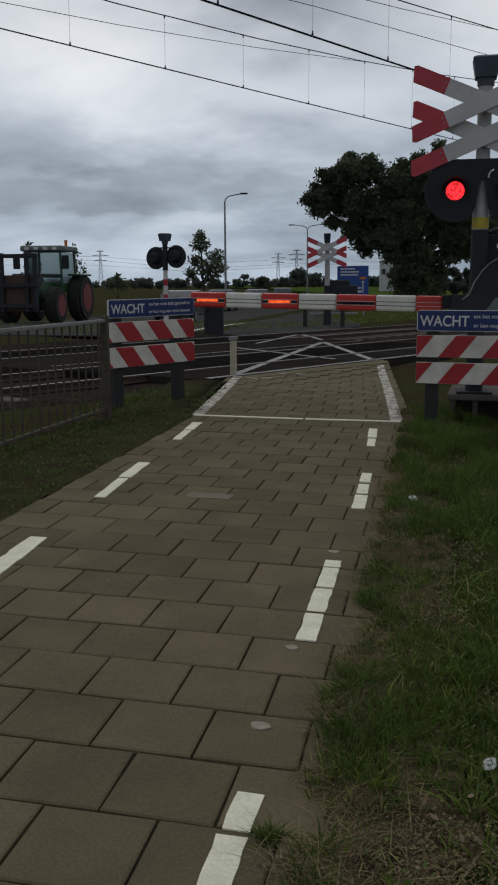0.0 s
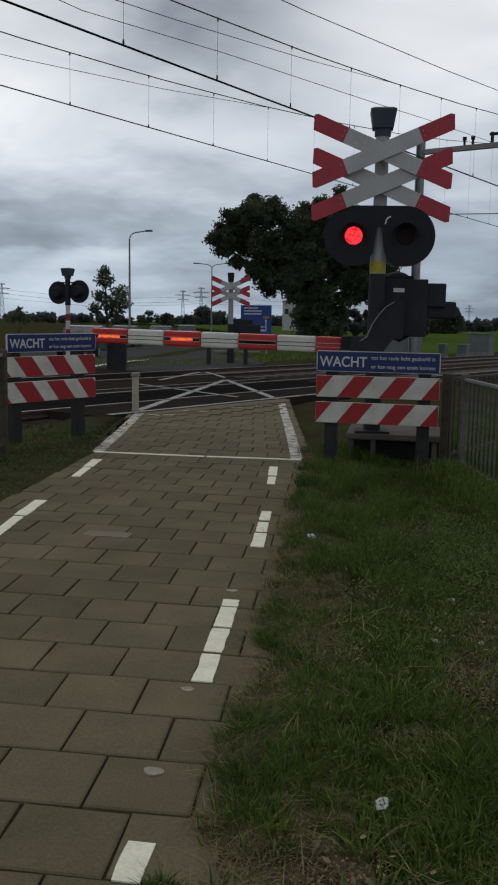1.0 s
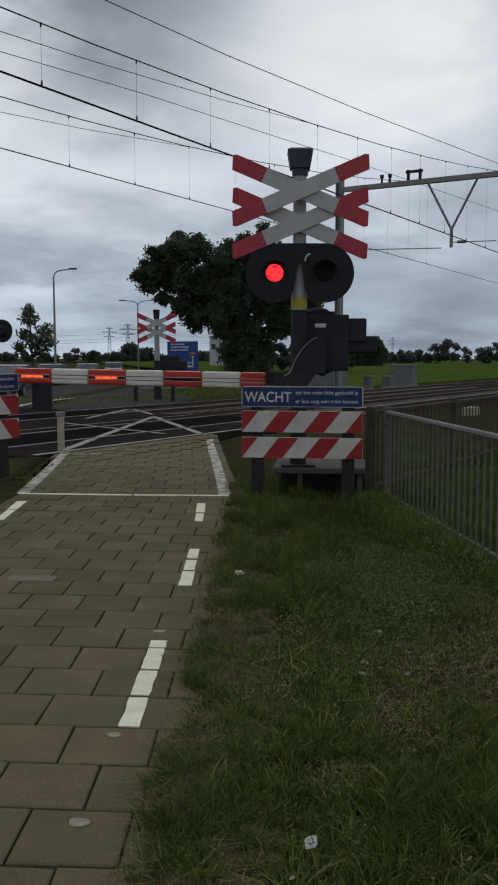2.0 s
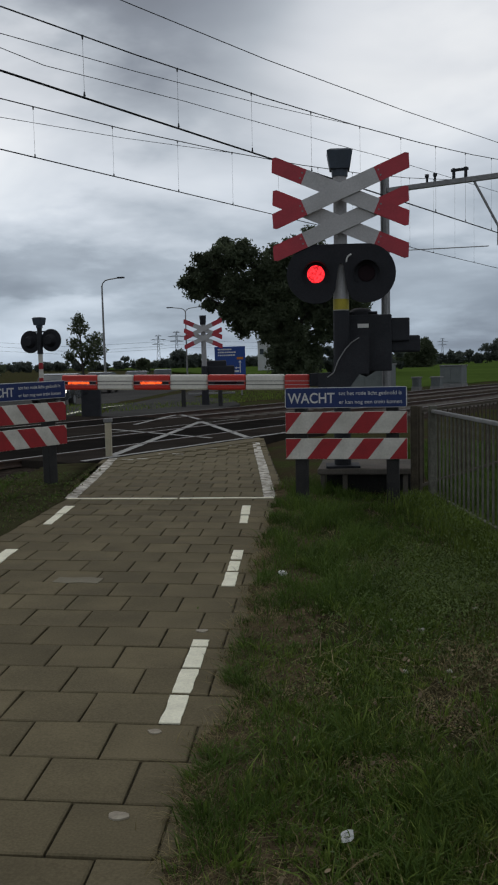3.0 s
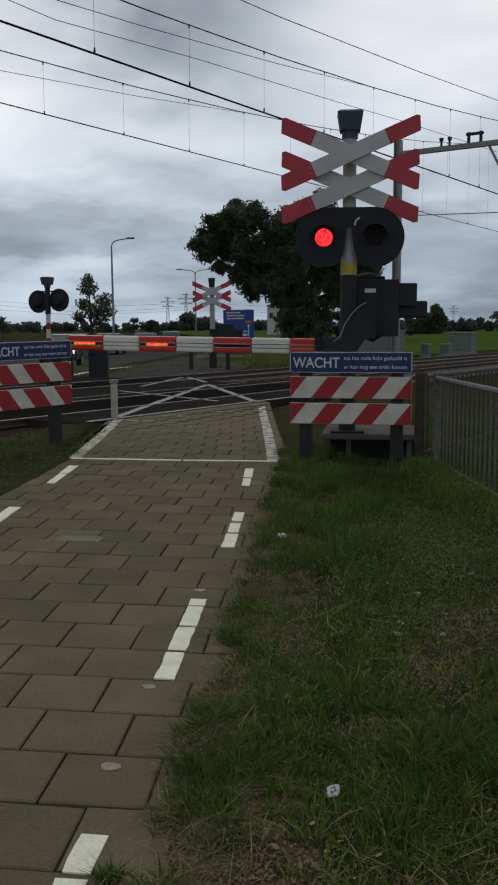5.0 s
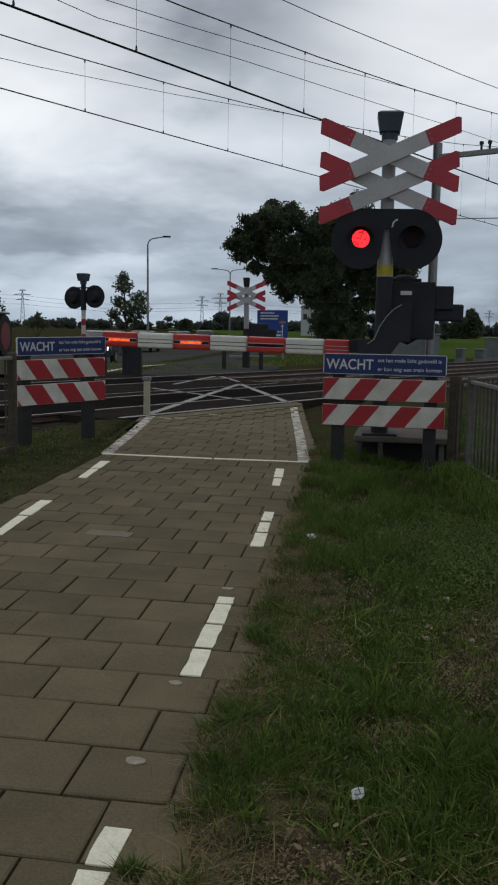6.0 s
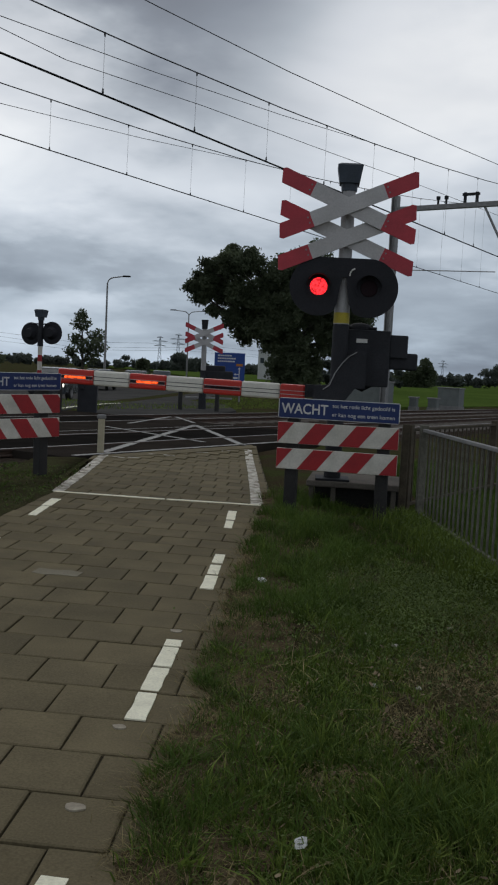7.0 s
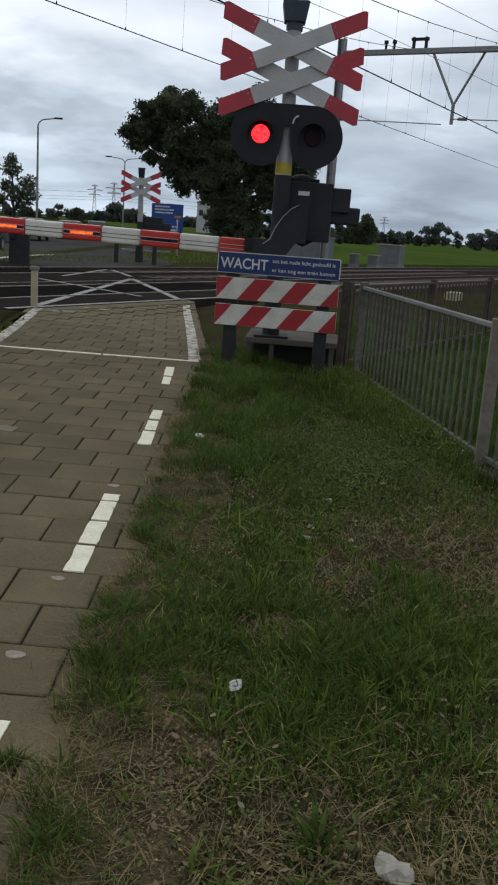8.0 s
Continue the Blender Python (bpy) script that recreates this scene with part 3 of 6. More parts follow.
def warning_sign(m, width, plate, boards, posts, post_top, lean, start, period, wide, label):
    sign = thing("warning_sign", m, label, "warning sign", "signs at the crossing")
    for px in posts:
        q = bmesh.new()
        box(q, (px - 0.058, 0.012, -0.3), (px + 0.058, 0.12, post_top), bevel=0.01)
        part("post", q, M_TAR, sign, "dark tarred square post")
    for z0, z1 in boards:
        striped_board(sign, 0, width, z0, z1, lean, start, period, wide, "red and white striped board")
    z0, z1 = plate
    q = bmesh.new()
    r, o = 0.02, []
    for cx, cz, a0 in ((width - r, z1 - r, 0), (r, z1 - r, 90), (r, z0 + r, 180), (width - r, z0 + r, 270)):
        o += [(cx + r * math.cos(radians(a0 + k * 30)), cz + r * math.sin(radians(a0 + k * 30))) for k in range(4)]
    slab(q, o, -0.026, -0.006)
    pl = part("plate", q, M_SIGN_WHITE, sign, "white-edged blue enamel plate")
    q = bmesh.new()
    e = 0.006
    slab(q, [(min(max(x, e + 0.002), width - e - 0.002), min(max(z, z0 + e), z1 - e)) for x, z in o], -0.0295, -0.0255)
    part("blue_field", q, M_BLUE, pl, "blue enamel field")
    for bx in (posts[0], posts[1]):
        q = bmesh.new()
        box(q, (bx - 0.05, -0.006, z0 + 0.02), (bx + 0.05, 0.014, z1 - 0.02), bevel=0.003)
        part("clamp", q, M_GALV, sign, "steel clamp")
    up_m = lambda x, z: pose(x, -0.0305, z, 90, 0, 0)
    h = z1 - z0
    lettering("lettering", "WACHT", h * 0.70, M_SIGN_WHITE, pl, up_m(width * 0.027, z0 + h * 0.25), 0.915 * width / 1.19, 0.014)
    lettering("lettering", "tot het rode licht gedoofd is", h * 0.26, M_SIGN_WHITE, pl, up_m(width * 0.448, z0 + h * 0.62), 1.065 * width / 1.19, 0.006)
    lettering("lettering", "er kan nog een trein komen", h * 0.26, M_SIGN_WHITE, pl, up_m(width * 0.448, z0 + h * 0.2), 1.085 * width / 1.19, 0.006)
    return sign


warning_sign(pose(-0.132, 8.696, 0.0, 0, -0.04, -8.0), 1.137, (0.885, 1.077), ((0.645, 0.847), (0.4025, 0.598)), (0.14, 1.0), 0.90, 0.78, 0.20, 0.387, 0.187,
             "blue waiting sign over two red-white striped boards in grass")
warning_sign(pose(-3.20, 8.85, 0.065, 0, -0.6, 58.4), 1.185, (0.915, 1.10), ((0.67, 0.872), (0.41, 0.618)), (0.14, 1.0), 0.92, -0.78, 0.243, 0.42, 0.225,
             "blue waiting sign over two red-white striped boards beside a railing")


# ---------- barrier with flashing lights ----------
def cross_arm(name, a, b, w, y, parent):
    """One slanting arm, white in the middle with two red tips cut to a point."""
    a, b = Vector(a), Vector(b)
    d = (b - a).normalized()
    n = Vector((-d.y, d.x))
    L = (b - a).length
    pt = lambda u, v: tuple(a + d * u + n * v)
    tip, h = 0.335, w / 2
    lean = -n.x / d.x                                   # ends are cut upright
    q = bmesh.new()
    slab(q, [pt(tip, -h), pt(L - tip, -h), pt(L - tip, h), pt(tip, h)], y, y + 0.02)
    arm = part(name, q, M_X_WHITE, parent, "weathered white cross arm with red tips")
    for start in (True, False):
        end = []
        for v in (-h, h):
            u = lean * v * 0.8 + (0 if start else L)
            sharp = (lean * v < 0) if start else (lean * v > 0)
            if sharp:
                inward = 0.035 if start else -0.035
                pair = [pt(u + inward, v), pt(u + inward * 0.1, v * 0.72)]
                end += pair if v < 0 else pair[::-1]
            else:
                end.append(pt(u, v))
        base = tip if start else L - tip
        q = bmesh.new()
        slab(q, [pt(base, h), pt(base, -h)] + end, y - 0.001, y + 0.021)
        red = part("red_tip", q, M_X_RED, arm, "faded red tip")
        for v in (-0.025, 0.03):
            q = bmesh.new()
            bx, bz = pt(tip - 0.03 if start else L - tip + 0.03, v)
            rod(q, (bx, y - 0.006, bz), (bx, y + 0.002, bz), 0.009, 0.009, 8)
            part("rivet", q, M_GALV, red)
    return arm


def crossbuck(parent, zc, half, drop, gap, w, y=-0.11):
    """Two stacked saltires."""
    for z, yy in ((zc - gap / 2, y - 0.0), (zc + gap / 2, y - 0.048)):
        cross_arm("cross_arm", (-half, z + drop), (half, z - drop), w, yy, parent)
        cross_arm("cross_arm", (-half, z - drop), (half, z + drop), w, yy - 0.024, parent)
    for z in (zc - gap / 2, zc + gap / 2):
        q = bmesh.new()
        box(q, (-0.08, y + 0.02, z - 0.03), (0.08, 0.0, z + 0.03), bevel=0.004)
        part("bracket", q, M_GALV, parent, "steel bracket")


def signal_head(parent, z, spread, r, lit=True, y=-0.12, top=True):
    """Two round black boards joined at the top, each with a hooded lamp."""
    o = []
    for k in range(25):
        t = radians(90 + k * 8.75)
        o.append((-spread + r * math.cos(t), z + r * math.sin(t)))
    o += [(-0.06, z - 0.16), (-0.022, z + 0.10), (0.022, z + 0.10), (0.06, z - 0.16)]
    for k in range(25):
        t = radians(-120 + k * 8.75)
        o.append((spread + r * math.cos(t), z + r * math.sin(t)))
    q = bmesh.new()
    slab(q, o, y, y + 0.03)
    board = part("backboard", q, M_BLACK, parent, "black joined round backing boards")
    for i, sx in enumerate((-spread, spread)):
        q = bmesh.new()
        rod(q, (sx, y + 0.02, z), (sx, y + 0.16, z), r * 0.55, r * 0.42, 20)
        part("lamp_housing", q, M_BLACK, board, smooth=False)
        q = bmesh.new()
        rod(q, (sx, y - 0.012, z), (sx, y + 0.005, z), 0.082, 0.088, 28)
        bmesh.ops.bevel(q, geom=[e for e in q.edges if all(v.co.y < y for v in e.verts)], offset=0.006, segments=2, affect="EDGES")
        part("lens", q, M_RED_LIT if (lit and i == 0) else M_RED_LENS, board, "lit red lamp lens" if (lit and i == 0) else "unlit dark red lens")
        q = bmesh.new()
        inner, outer, seg = 0.118, 0.128, 18
        ring = []
        for k in range(seg + 1):
            t = radians(-40 + k * 260 / seg)
            c_, s_ = math.cos(t), math.sin(t)
            ln = 0.02 + 0.09 * max(s_, 0)
            ring.append([q.verts.new((sx + rr * c_, yy, z + rr * s_)) for rr, yy in ((inner, y), (outer, y), (outer, y - ln), (inner, y - ln))])
        for a_, b_ in zip(ring, ring[1:]):
            for j in range(4):
                q.faces.new((a_[j], a_[(j + 1) % 4], b_[(j + 1) % 4], b_[j]))
        bmesh.ops.recalc_face_normals(q, faces=q.faces)
        part("hood", q, M_BLACK, board, "black visor hood", smooth=False)
    return board


def cap_part(parent, z0, z1, w):
    q = bmesh.new()
    lo = [q.verts.new((sx * w * 0.39, sy * w * 0.39, z0 + 0.07)) for sx, sy in ((-1, -1), (1, -1), (1, 1), (-1, 1))]
    hi = [q.verts.new((sx * w * 0.5, sy * w * 0.5, z1 - 0.02)) for sx, sy in ((-1, -1), (1, -1), (1, 1), (-1, 1))]
    top = [q.verts.new((sx * w * 0.36, sy * w * 0.36, z1)) for sx, sy in ((-1, -1), (1, -1), (1, 1), (-1, 1))]
    for a_, b_ in ((lo, hi), (hi, top)):
        for i in range(4):
            q.faces.new((a_[i], a_[(i + 1) % 4], b_[(i + 1) % 4], b_[i]))
    q.faces.new(top)
    q.faces.new(lo[::-1])
    rod(q, (0, 0, z0), (0, 0, z0 + 0.075), w * 0.31, w * 0.33, 12)
    bmesh.ops.recalc_face_normals(q, faces=q.faces)
    return part("bell_cap", q, M_CAP, parent, "blue-grey bell housing on the mast top")


GZ = turf(0.42, 9.3)
barrier = thing("level_crossing_barrier", pose(0.42, 9.3, GZ, 0, 0.1, 0), "closed level crossing barrier with red light and double crossbuck mast", "level crossing barrier", "crossing masts")
q = bmesh.new()
rod(q, (0, 0, 1.80), (0, 0, 3.22), 0.066, 0.066, 20)
part("mast", q, M_MAST_GREY, barrier, "grey painted mast", smooth=False)
q = bmesh.new()
rod(q, (0, 0, 1.96), (0, 0, 2.16), 0.078, 0.068, 20)
rod(q, (0, 0, 1.80), (0, 0, 1.96), 0.078, 0.078, 20)
part("neck", q, M_MAST_GREY, barrier, "pale tapered sleeve")
q = bmesh.new()
rod(q, (0, 0, 1.84), (0, 0, 1.945), 0.0795, 0.0795, 20)
part("sticker", q, M_YELLOW, barrier, "yellow band round the mast")
q = bmesh.new()
rod(q, (0, 0, 0.268), (0, 0, 1.83), 0.085, 0.08, 20)
box(q, (-0.17, -0.17, 0.262), (0.17, 0.17, 0.285), bevel=0.006)
part("mast_foot", q, M_BLACK_STEEL, barrier, "black lower mast")
cap_part(barrier, 3.14, 3.40, 0.25)
crossbuck(barrier, 2.822, 0.66, 0.28, 0.305, 0.15)
signal_head(barrier, 2.187, 0.248, 0.288)

q = bmesh.new()
strap = [(0.052, -0.128, 2.30), (0.058, -0.134, 2.335), (0.075, -0.136, 2.358), (0.10, -0.128, 2.372)]
for a, b in zip(strap, strap[1:]):
    rod(q, a, b, 0.008, 0.008, 8)
part("strap", q, M_SIGN_WHITE, barrier, "small pale curved strap")

# drive box, arm and counterweight
q = bmesh.new()
box(q, (-0.052, 0.06, 1.222), (0.507, 0.36, 1.790), bevel=0.012)
box(q, (0.078, 0.10, 1.790 - 0.005), (0.368, 0.30, 1.824), bevel=0.008)
drive = part("drive_box", q, M_BLACK_STEEL, barrier, "black steel drive housing")
q = bmesh.new()
box(q, (0.502, 0.08, 1.520), (0.687, 0.34, 1.753), bevel=0.012)
box(q, (0.426, 0.12, 1.407), (0.797, 0.30, 1.577), bevel=0.02)
part("counterweight", q, M_BLACK_STEEL, barrier, "black counterweight block")
q = bmesh.new()
slab(q, [(-0.328, 1.071), (0.078, 1.071), (0.171, 1.199), (0.267, 1.160), (0.383, 1.228), (0.513, 1.228), (0.513, 1.563), (0.165, 1.586), (0.078, 1.492), (-0.090, 1.213), (-0.328, 1.205)], 0.38, 0.52)
slab(q, [(-0.241, 1.071), (0.078, 1.071), (0.171, 1.199), (0.267, 1.199), (0.267, 1.563), (0.165, 1.586), (0.078, 1.492), (-0.090, 1.213), (-0.241, 1.205)], -0.125, -0.09)
rod(q, (0.194, -0.10, 1.421), (0.194, 0.40, 1.421), 0.05, 0.05, 16)
arm_holder = part("arm_holder", q, M_BLACK_STEEL, barrier, "black cranked arm holder")
q = bmesh.new()
bend = [(-0.148, -0.132, 1.171), (-0.084, -0.132, 1.216), (-0.038, -0.132, 1.336), (0.032, -0.132, 1.444), (0.096, -0.132, 1.512), (0.171, -0.132, 1.557)]
for a, b in zip(bend, bend[1:]):
    rod(q, a, b, 0.006, 0.006, 8)
part("cable", q, M_GALV, barrier, "thin grey conduit")
q = bmesh.new()
box(q, (0.165, 0.053, 1.659), (0.275, 0.062, 1.699), bevel=0.001)
part("label_plate", q, M_SIGN_WHITE, drive, "small white label plate")
q = bmesh.new()
bmesh.ops.create_uvsphere(q, u_segments=14, v_segments=8, radius=0.5, matrix=Matrix.Translation((0.20, 0.16, 1.80)) @ Matrix.Diagonal((0.26, 0.16, 0.13, 1)))
box(q, (0.03, 0.1, 1.78), (0.36, 0.22, 1.812), bevel=0.008)
part("terminal_cover", q, M_BLACK, drive)

# boom
B0, B1 = Vector((0.10, 9.80, 1.105)), Vector((-2.69, 10.20, 1.15))
boom_len = (B1 - B0).length
bd = B1 - B0
boom_m = Matrix.Translation(B0) @ Matrix.Rotation(math.atan2(bd.y, bd.x), 4, "Z") @ Matrix.Rotation(-math.asin(bd.z / boom_len), 4, "Y")
base_inv = barrier.matrix_basis.inverted()
seg_w = boom_len / 6.645
BOOM_H = 0.084
for i in range(7):
    a_, b_ = boom_len - seg_w * (i + 1), boom_len - seg_w * i
    a_ = max(a_, -0.0)
    q = bmesh.new()
    box(q, (a_, -0.035, -BOOM_H), (b_, 0.035, BOOM_H), bevel=0.022)
    seg = part("boom_field", q, M_BOOM_RED if i % 2 == 0 else M_BOOM_WHITE, barrier, "red boom field" if i % 2 == 0 else "white boom field", m=base_inv @ boom_m)
    q = bmesh.new()
    for z in (-0.026, 0.014):
        box(q, (a_ + 0.001, 0.0335, z - 0.003), (b_ - 0.001, 0.0375, z + 0.003))
    part("groove_strip", q, M_BLACK if i % 2 else M_X_WHITE, seg)
    if i in (0, 2, 4):
        mid = (a_ + b_) / 2 + (0.0)
        q = bmesh.new()
        box(q, (mid - 0.20, 0.0335, -0.02), (mid + 0.20, 0.0375, 0.008))
        part("lamp_slot", q, M_BLACK, seg, "dark lamp slot")
        q = bmesh.new()
        box(q, (mid - 0.125, 0.035, -0.019), (mid + 0.125, 0.047, 0.007), bevel=0.003)
        part("boom_lamp", q, M_BOOM_LIT if i < 4 else M_RED_LENS, seg, "lit red boom lamp" if i < 4 else "unlit boom lamp")


# ---------- steel railings ----------
def railing(m, length, height, gap, bar_r, label, posts, kerb=1, steel=None):
    steel = steel or M_FENCE
    f = thing("railing", m, label, "railing", "railings at the crossing")
    for px in posts:
        q = bmesh.new()
        box(q, (px - 0.035, -0.035, -0.2), (px + 0.035, 0.035, height + 0.02), bevel=0.006)
        part("post", q, steel, f, "square steel post")
    q = bmesh.new()
    box(q, (0, -0.022, height - 0.045), (length, 0.022, height - 0.015), bevel=0.006)
    part("top_rail", q, M_CONCRETE if kerb >= 0 else M_FENCE, f, "flat top rail")
    q = bmesh.new()
    box(q, (0, -0.018, 0.07), (length, 0.018, 0.10), bevel=0.004)
    part("bottom_rail", q, steel, f)
    k = int(length / gap)
    bar = bmesh.new()
    box(bar, (-bar_r, -0.006, 0.06), (bar_r, 0.006, height - 0.05))
    me = mesh_of("bar", bar, steel)
    for i in range(1, k):
        if min(abs(i * gap - px) for px in posts) < 0.05:
            continue
        ob = new("bar", me)
        ob.parent = f
        ob.matrix_basis = Matrix.Translation((i * gap, 0, 0))
    if kerb > 0:
        q = bmesh.new()
        box(q, (0, -0.05, -0.15), (length, 0.05, 0.035), bevel=0.012)
        part("kerb", q, M_SLEEPER, f, "grey concrete kerb under the railing")
    return f


def ground_dir(a, b):
    return math.degrees(math.atan2(b[1] - a[1], b[0] - a[0]))


railing(pose(-3.02, 8.26, 0.063, 0, 0, ground_dir((-3.02, 8.26), (-3.24, 3.2))), 5.0, 0.95, 0.152, 0.009, "brown weathered steel railing with upright bars along the verge", (0.0, 2.5, 5.0), 0)
railing(pose(1.235, 8.62, -0.026, 0, 0, ground_dir((1.235, 8.62), (1.64, 5.46))), 3.19, 0.895, 0.125, 0.011, "grey steel railing with upright bars on the grass verge", (0.0,), 0, M_FENCE_GREY)
railing(pose(1.66, 5.40, -0.035, 0, 0, ground_dir((1.66, 5.40), (2.3, 2.4))), 3.1, 0.905, 0.125, 0.011, "grey steel railing with upright bars on the grass verge", (3.05,), 1, M_FENCE_GREY)
railing(pose(1.16, 9.15, -0.02, 0, 0, 60), 7.5, 0.86, 0.13, 0.009, "dark steel railing with upright bars along the railway", (0.0, 2.5, 5.0, 7.45), -1)
q = bmesh.new()
box(q, (-0.034, -0.034, -0.2), (0.034, 0.034, 0.90), bevel=0.008)
tagged(part("fence_post", q, M_FENCE, m=pose(1.10, 8.95, -0.025)), "grey steel post at the railing's end", "fence post")

q = bmesh.new()
box(q, (-0.036, -0.036, -0.2), (0.036, 0.036, 0.92), bevel=0.008)
tagged(part("fence_post", q, material("weathered_post", (0.23, 0.20, 0.16), (0.13, 0.11, 0.085), scale=7, fine=40, rough=0.9, bump=0.3), m=pose(1.645, 5.44, -0.034, 0, 0, -8)), "pale weathered corner post of the railing", "fence post")
# ---------- foundation under the barrier mast ----------
found = thing("barrier_foundation", pose(0.66, 9.52, turf(0.66, 9.52), 0, 0, -4), "grey concrete foundation slab on short legs under the barrier mast", "foundation")
q = bmesh.new()
box(q, (-0.47, -0.42, 0.205), (0.52, 0.45, 0.267), bevel=0.012)
part("cover", q, M_SLEEPER, found, "pale weathered slab")
# near-black box set back between the legs, added as the slab's under-shade
q = bmesh.new()
box(q, (-0.40, -0.12, -0.1), (0.46, 0.40, 0.205), bevel=0.01)
part("under_slab_shade", q, M_TAR, found, "dark box added for the shade under the slab")
for sx in (-0.42, -0.20, 0.40):
    q = bmesh.new()
    box(q, (sx - 0.025, -0.36, -0.1), (sx + 0.025, -0.28, 0.205), bevel=0.006)
    part("leg", q, M_SLEEPER, found, "short concrete leg")

# white marker post at the crossing deck
mp = thing("marker_post", pose(-2.70, 12.45, 0.05), "short cream-white marker post at the crossing's edge", "marker post")
q = bmesh.new()
box(q, (-0.042, -0.035, -0.1), (0.042, 0.035, 0.50), bevel=0.01)
part("shaft", q, material("cream_plastic", (0.46, 0.41, 0.29), (0.36, 0.32, 0.22), scale=6, rough=0.6), mp)
q = bmesh.new()
box(q, (-0.058, -0.045, 0.50), (0.058, 0.045, 0.56), bevel=0.015)
part("head", q, M_CONCRETE, mp, "grey cap")


# ---------- masts beyond the tracks ----------
def banded_mast(parent, bands, r):
    for z0, z1, red in bands:
        q = bmesh.new()
        rod(q, (0, 0, z0), (0, 0, z1), r, r, 14)
        part("mast_band", q, M_BOARD_RED if red else M_BOARD_WHITE, parent, "red band" if red else "white band")


az_place = lambda az, d: (0.17 + d * math.sin(radians(az)), 0.02 + d * math.cos(radians(az)))

x, y = az_place(-16.85, 23.0)
fm = thing("signal_mast", pose(x, y, 0.03, 0, 0, -15), "crossing light mast with two round black boards seen from behind", "signal mast", "crossing masts")
banded_mast(fm, ((0, 0.9, False), (0.9, 1.05, True), (1.05, 1.26, False), (1.26, 1.42, True), (1.42, 1.63, False)), 0.055)
q = bmesh.new()
rod(q, (0, 0, 1.63), (0, 0, 2.32), 0.07, 0.06, 14)
part("upper_mast", q, M_BLACK_STEEL, fm, "black upper mast")
cap_part(fm, 2.26, 2.52, 0.25)
for sx, zz in ((-0.29, 1.93), (0.29, 1.96)):
    q = bmesh.new()
    rod(q, (sx, 0.02, zz), (sx, 0.06, zz), 0.275, 0.275, 26)
    bmesh.ops.bevel(q, geom=[e for e in q.edges if len(e.link_faces) == 2 and any(len(f.verts) > 4 for f in e.link_faces)], offset=0.01, segments=2, affect="EDGES")
    disc = part("backboard", q, M_BLACK, fm, "round black backing board")
    q = bmesh.new()
    rod(q, (sx, -0.10, zz), (sx, 0.02, zz), 0.10, 0.16, 18)
    part("lamp_housing", q, M_BLACK, disc)
q = bmesh.new()
rod(q, (-0.25, 0, 2.17), (0.25, 0, 2.17), 0.018)
part("cross_bar", q, M_BLACK_STEEL, fm)

x, y = az_place(-13.9, 23.6)
st = thing("barrier_machine", pose(x, y, 0.02, 0, 0, 10), "black barrier machine standing beyond the tracks", "barrier machine", "barrier machines")
q = bmesh.new()
box(q, (-0.24, -0.2, -0.1), (0.24, 0.2, 0.95), bevel=0.03)
part("body", q, M_BLACK_STEEL, st)
q = bmesh.new()
box(q, (-0.20, -0.25, 0.62), (-0.08, 0.25, 1.02), bevel=0.02)
part("arm_bracket", q, M_BLACK, st)
for az, d in ((-15.6, 22.7), (-8.2, 28.2), (-5.9, 28.0)):
    x, y = az_place(az, d)
    q = bmesh.new()
    rod(q, (0, 0, -0.2), (0, 0, 0.85), 0.07, 0.065, 12)
    bmesh.ops.bevel(q, geom=[e for e in q.edges if all(v.co.z > 0.8 for v in e.verts)], offset=0.02, segments=2, affect="EDGES")
    tagged(part("bollard", q, M_TAR, m=pose(x, y, 0.02)), "dark timber post beyond the tracks", "post", "posts beyond the tracks")

# opposite barrier with its own crossbuck
x, y = az_place(-6.82, 29.3)
ob2 = thing("level_crossing_barrier", pose(x, y, 0.02, 0, -0.6, 4), "barrier mast with double crossbuck on the far side of the tracks", "level crossing barrier", "crossing masts")
q = bmesh.new()
rod(q, (0, 0, 1.25), (0, 0, 2.62), 0.085, 0.075, 14)
part("mast", q, M_MAST_GREY, ob2, "grey mast")
q = bmesh.new()
rod(q, (0, 0, -0.1), (0, 0, 1.25), 0.13, 0.10, 14)
part("mast_foot", q, M_BLACK_STEEL, ob2, "black lower mast")
q = bmesh.new()
rod(q, (0, 0, 2.56), (0, 0, 2.85), 0.09, 0.11, 8)
part("bell_cap", q, M_BLACK, ob2, "black bell cap")
crossbuck(ob2, 2.27, 0.60, 0.27, 0.29, 0.14)
q = bmesh.new()
box(q, (0.0, 0.05, 0.92), (0.95, 0.35, 1.25), bevel=0.05)
box(q, (0.05, 0.08, 1.2), (0.7, 0.32, 1.42), bevel=0.05)
part("drive_box", q, M_BLACK_STEEL, ob2, "black drive housing")
q = bmesh.new()
for z in (0.35, 0.62):
    box(q, (0.1, -0.05, z), (0.95, 0.0, z + 0.06), bevel=0.01)
    box(q, (-0.55, -0.05, z), (-0.12, 0.0, z + 0.06), bevel=0.01)
part("guard_rail", q, M_GALV, ob2, "grey guard rails")

# blue direction sign
x, y = az_place(-5.2, 38.5)
ds = thing("direction_sign", pose(x, y, 0.0, 0, -0.6, 6), "large blue road direction sign with white lines of text", "road sign")
for sx in (-0.45, 0.45):
    q = bmesh.new()
    rod(q, (sx, 0.05, -0.1), (sx, 0.05, 2.0), 0.04, 0.04, 10)
    part("post", q, M_GALV, ds)
q = bmesh.new()
box(q, (-0.64, -0.02, 0.55), (0.64, 0.02, 2.05), bevel=0.012)
panel = part("panel", q, M_SIGN_BLUE, ds, "blue panel")
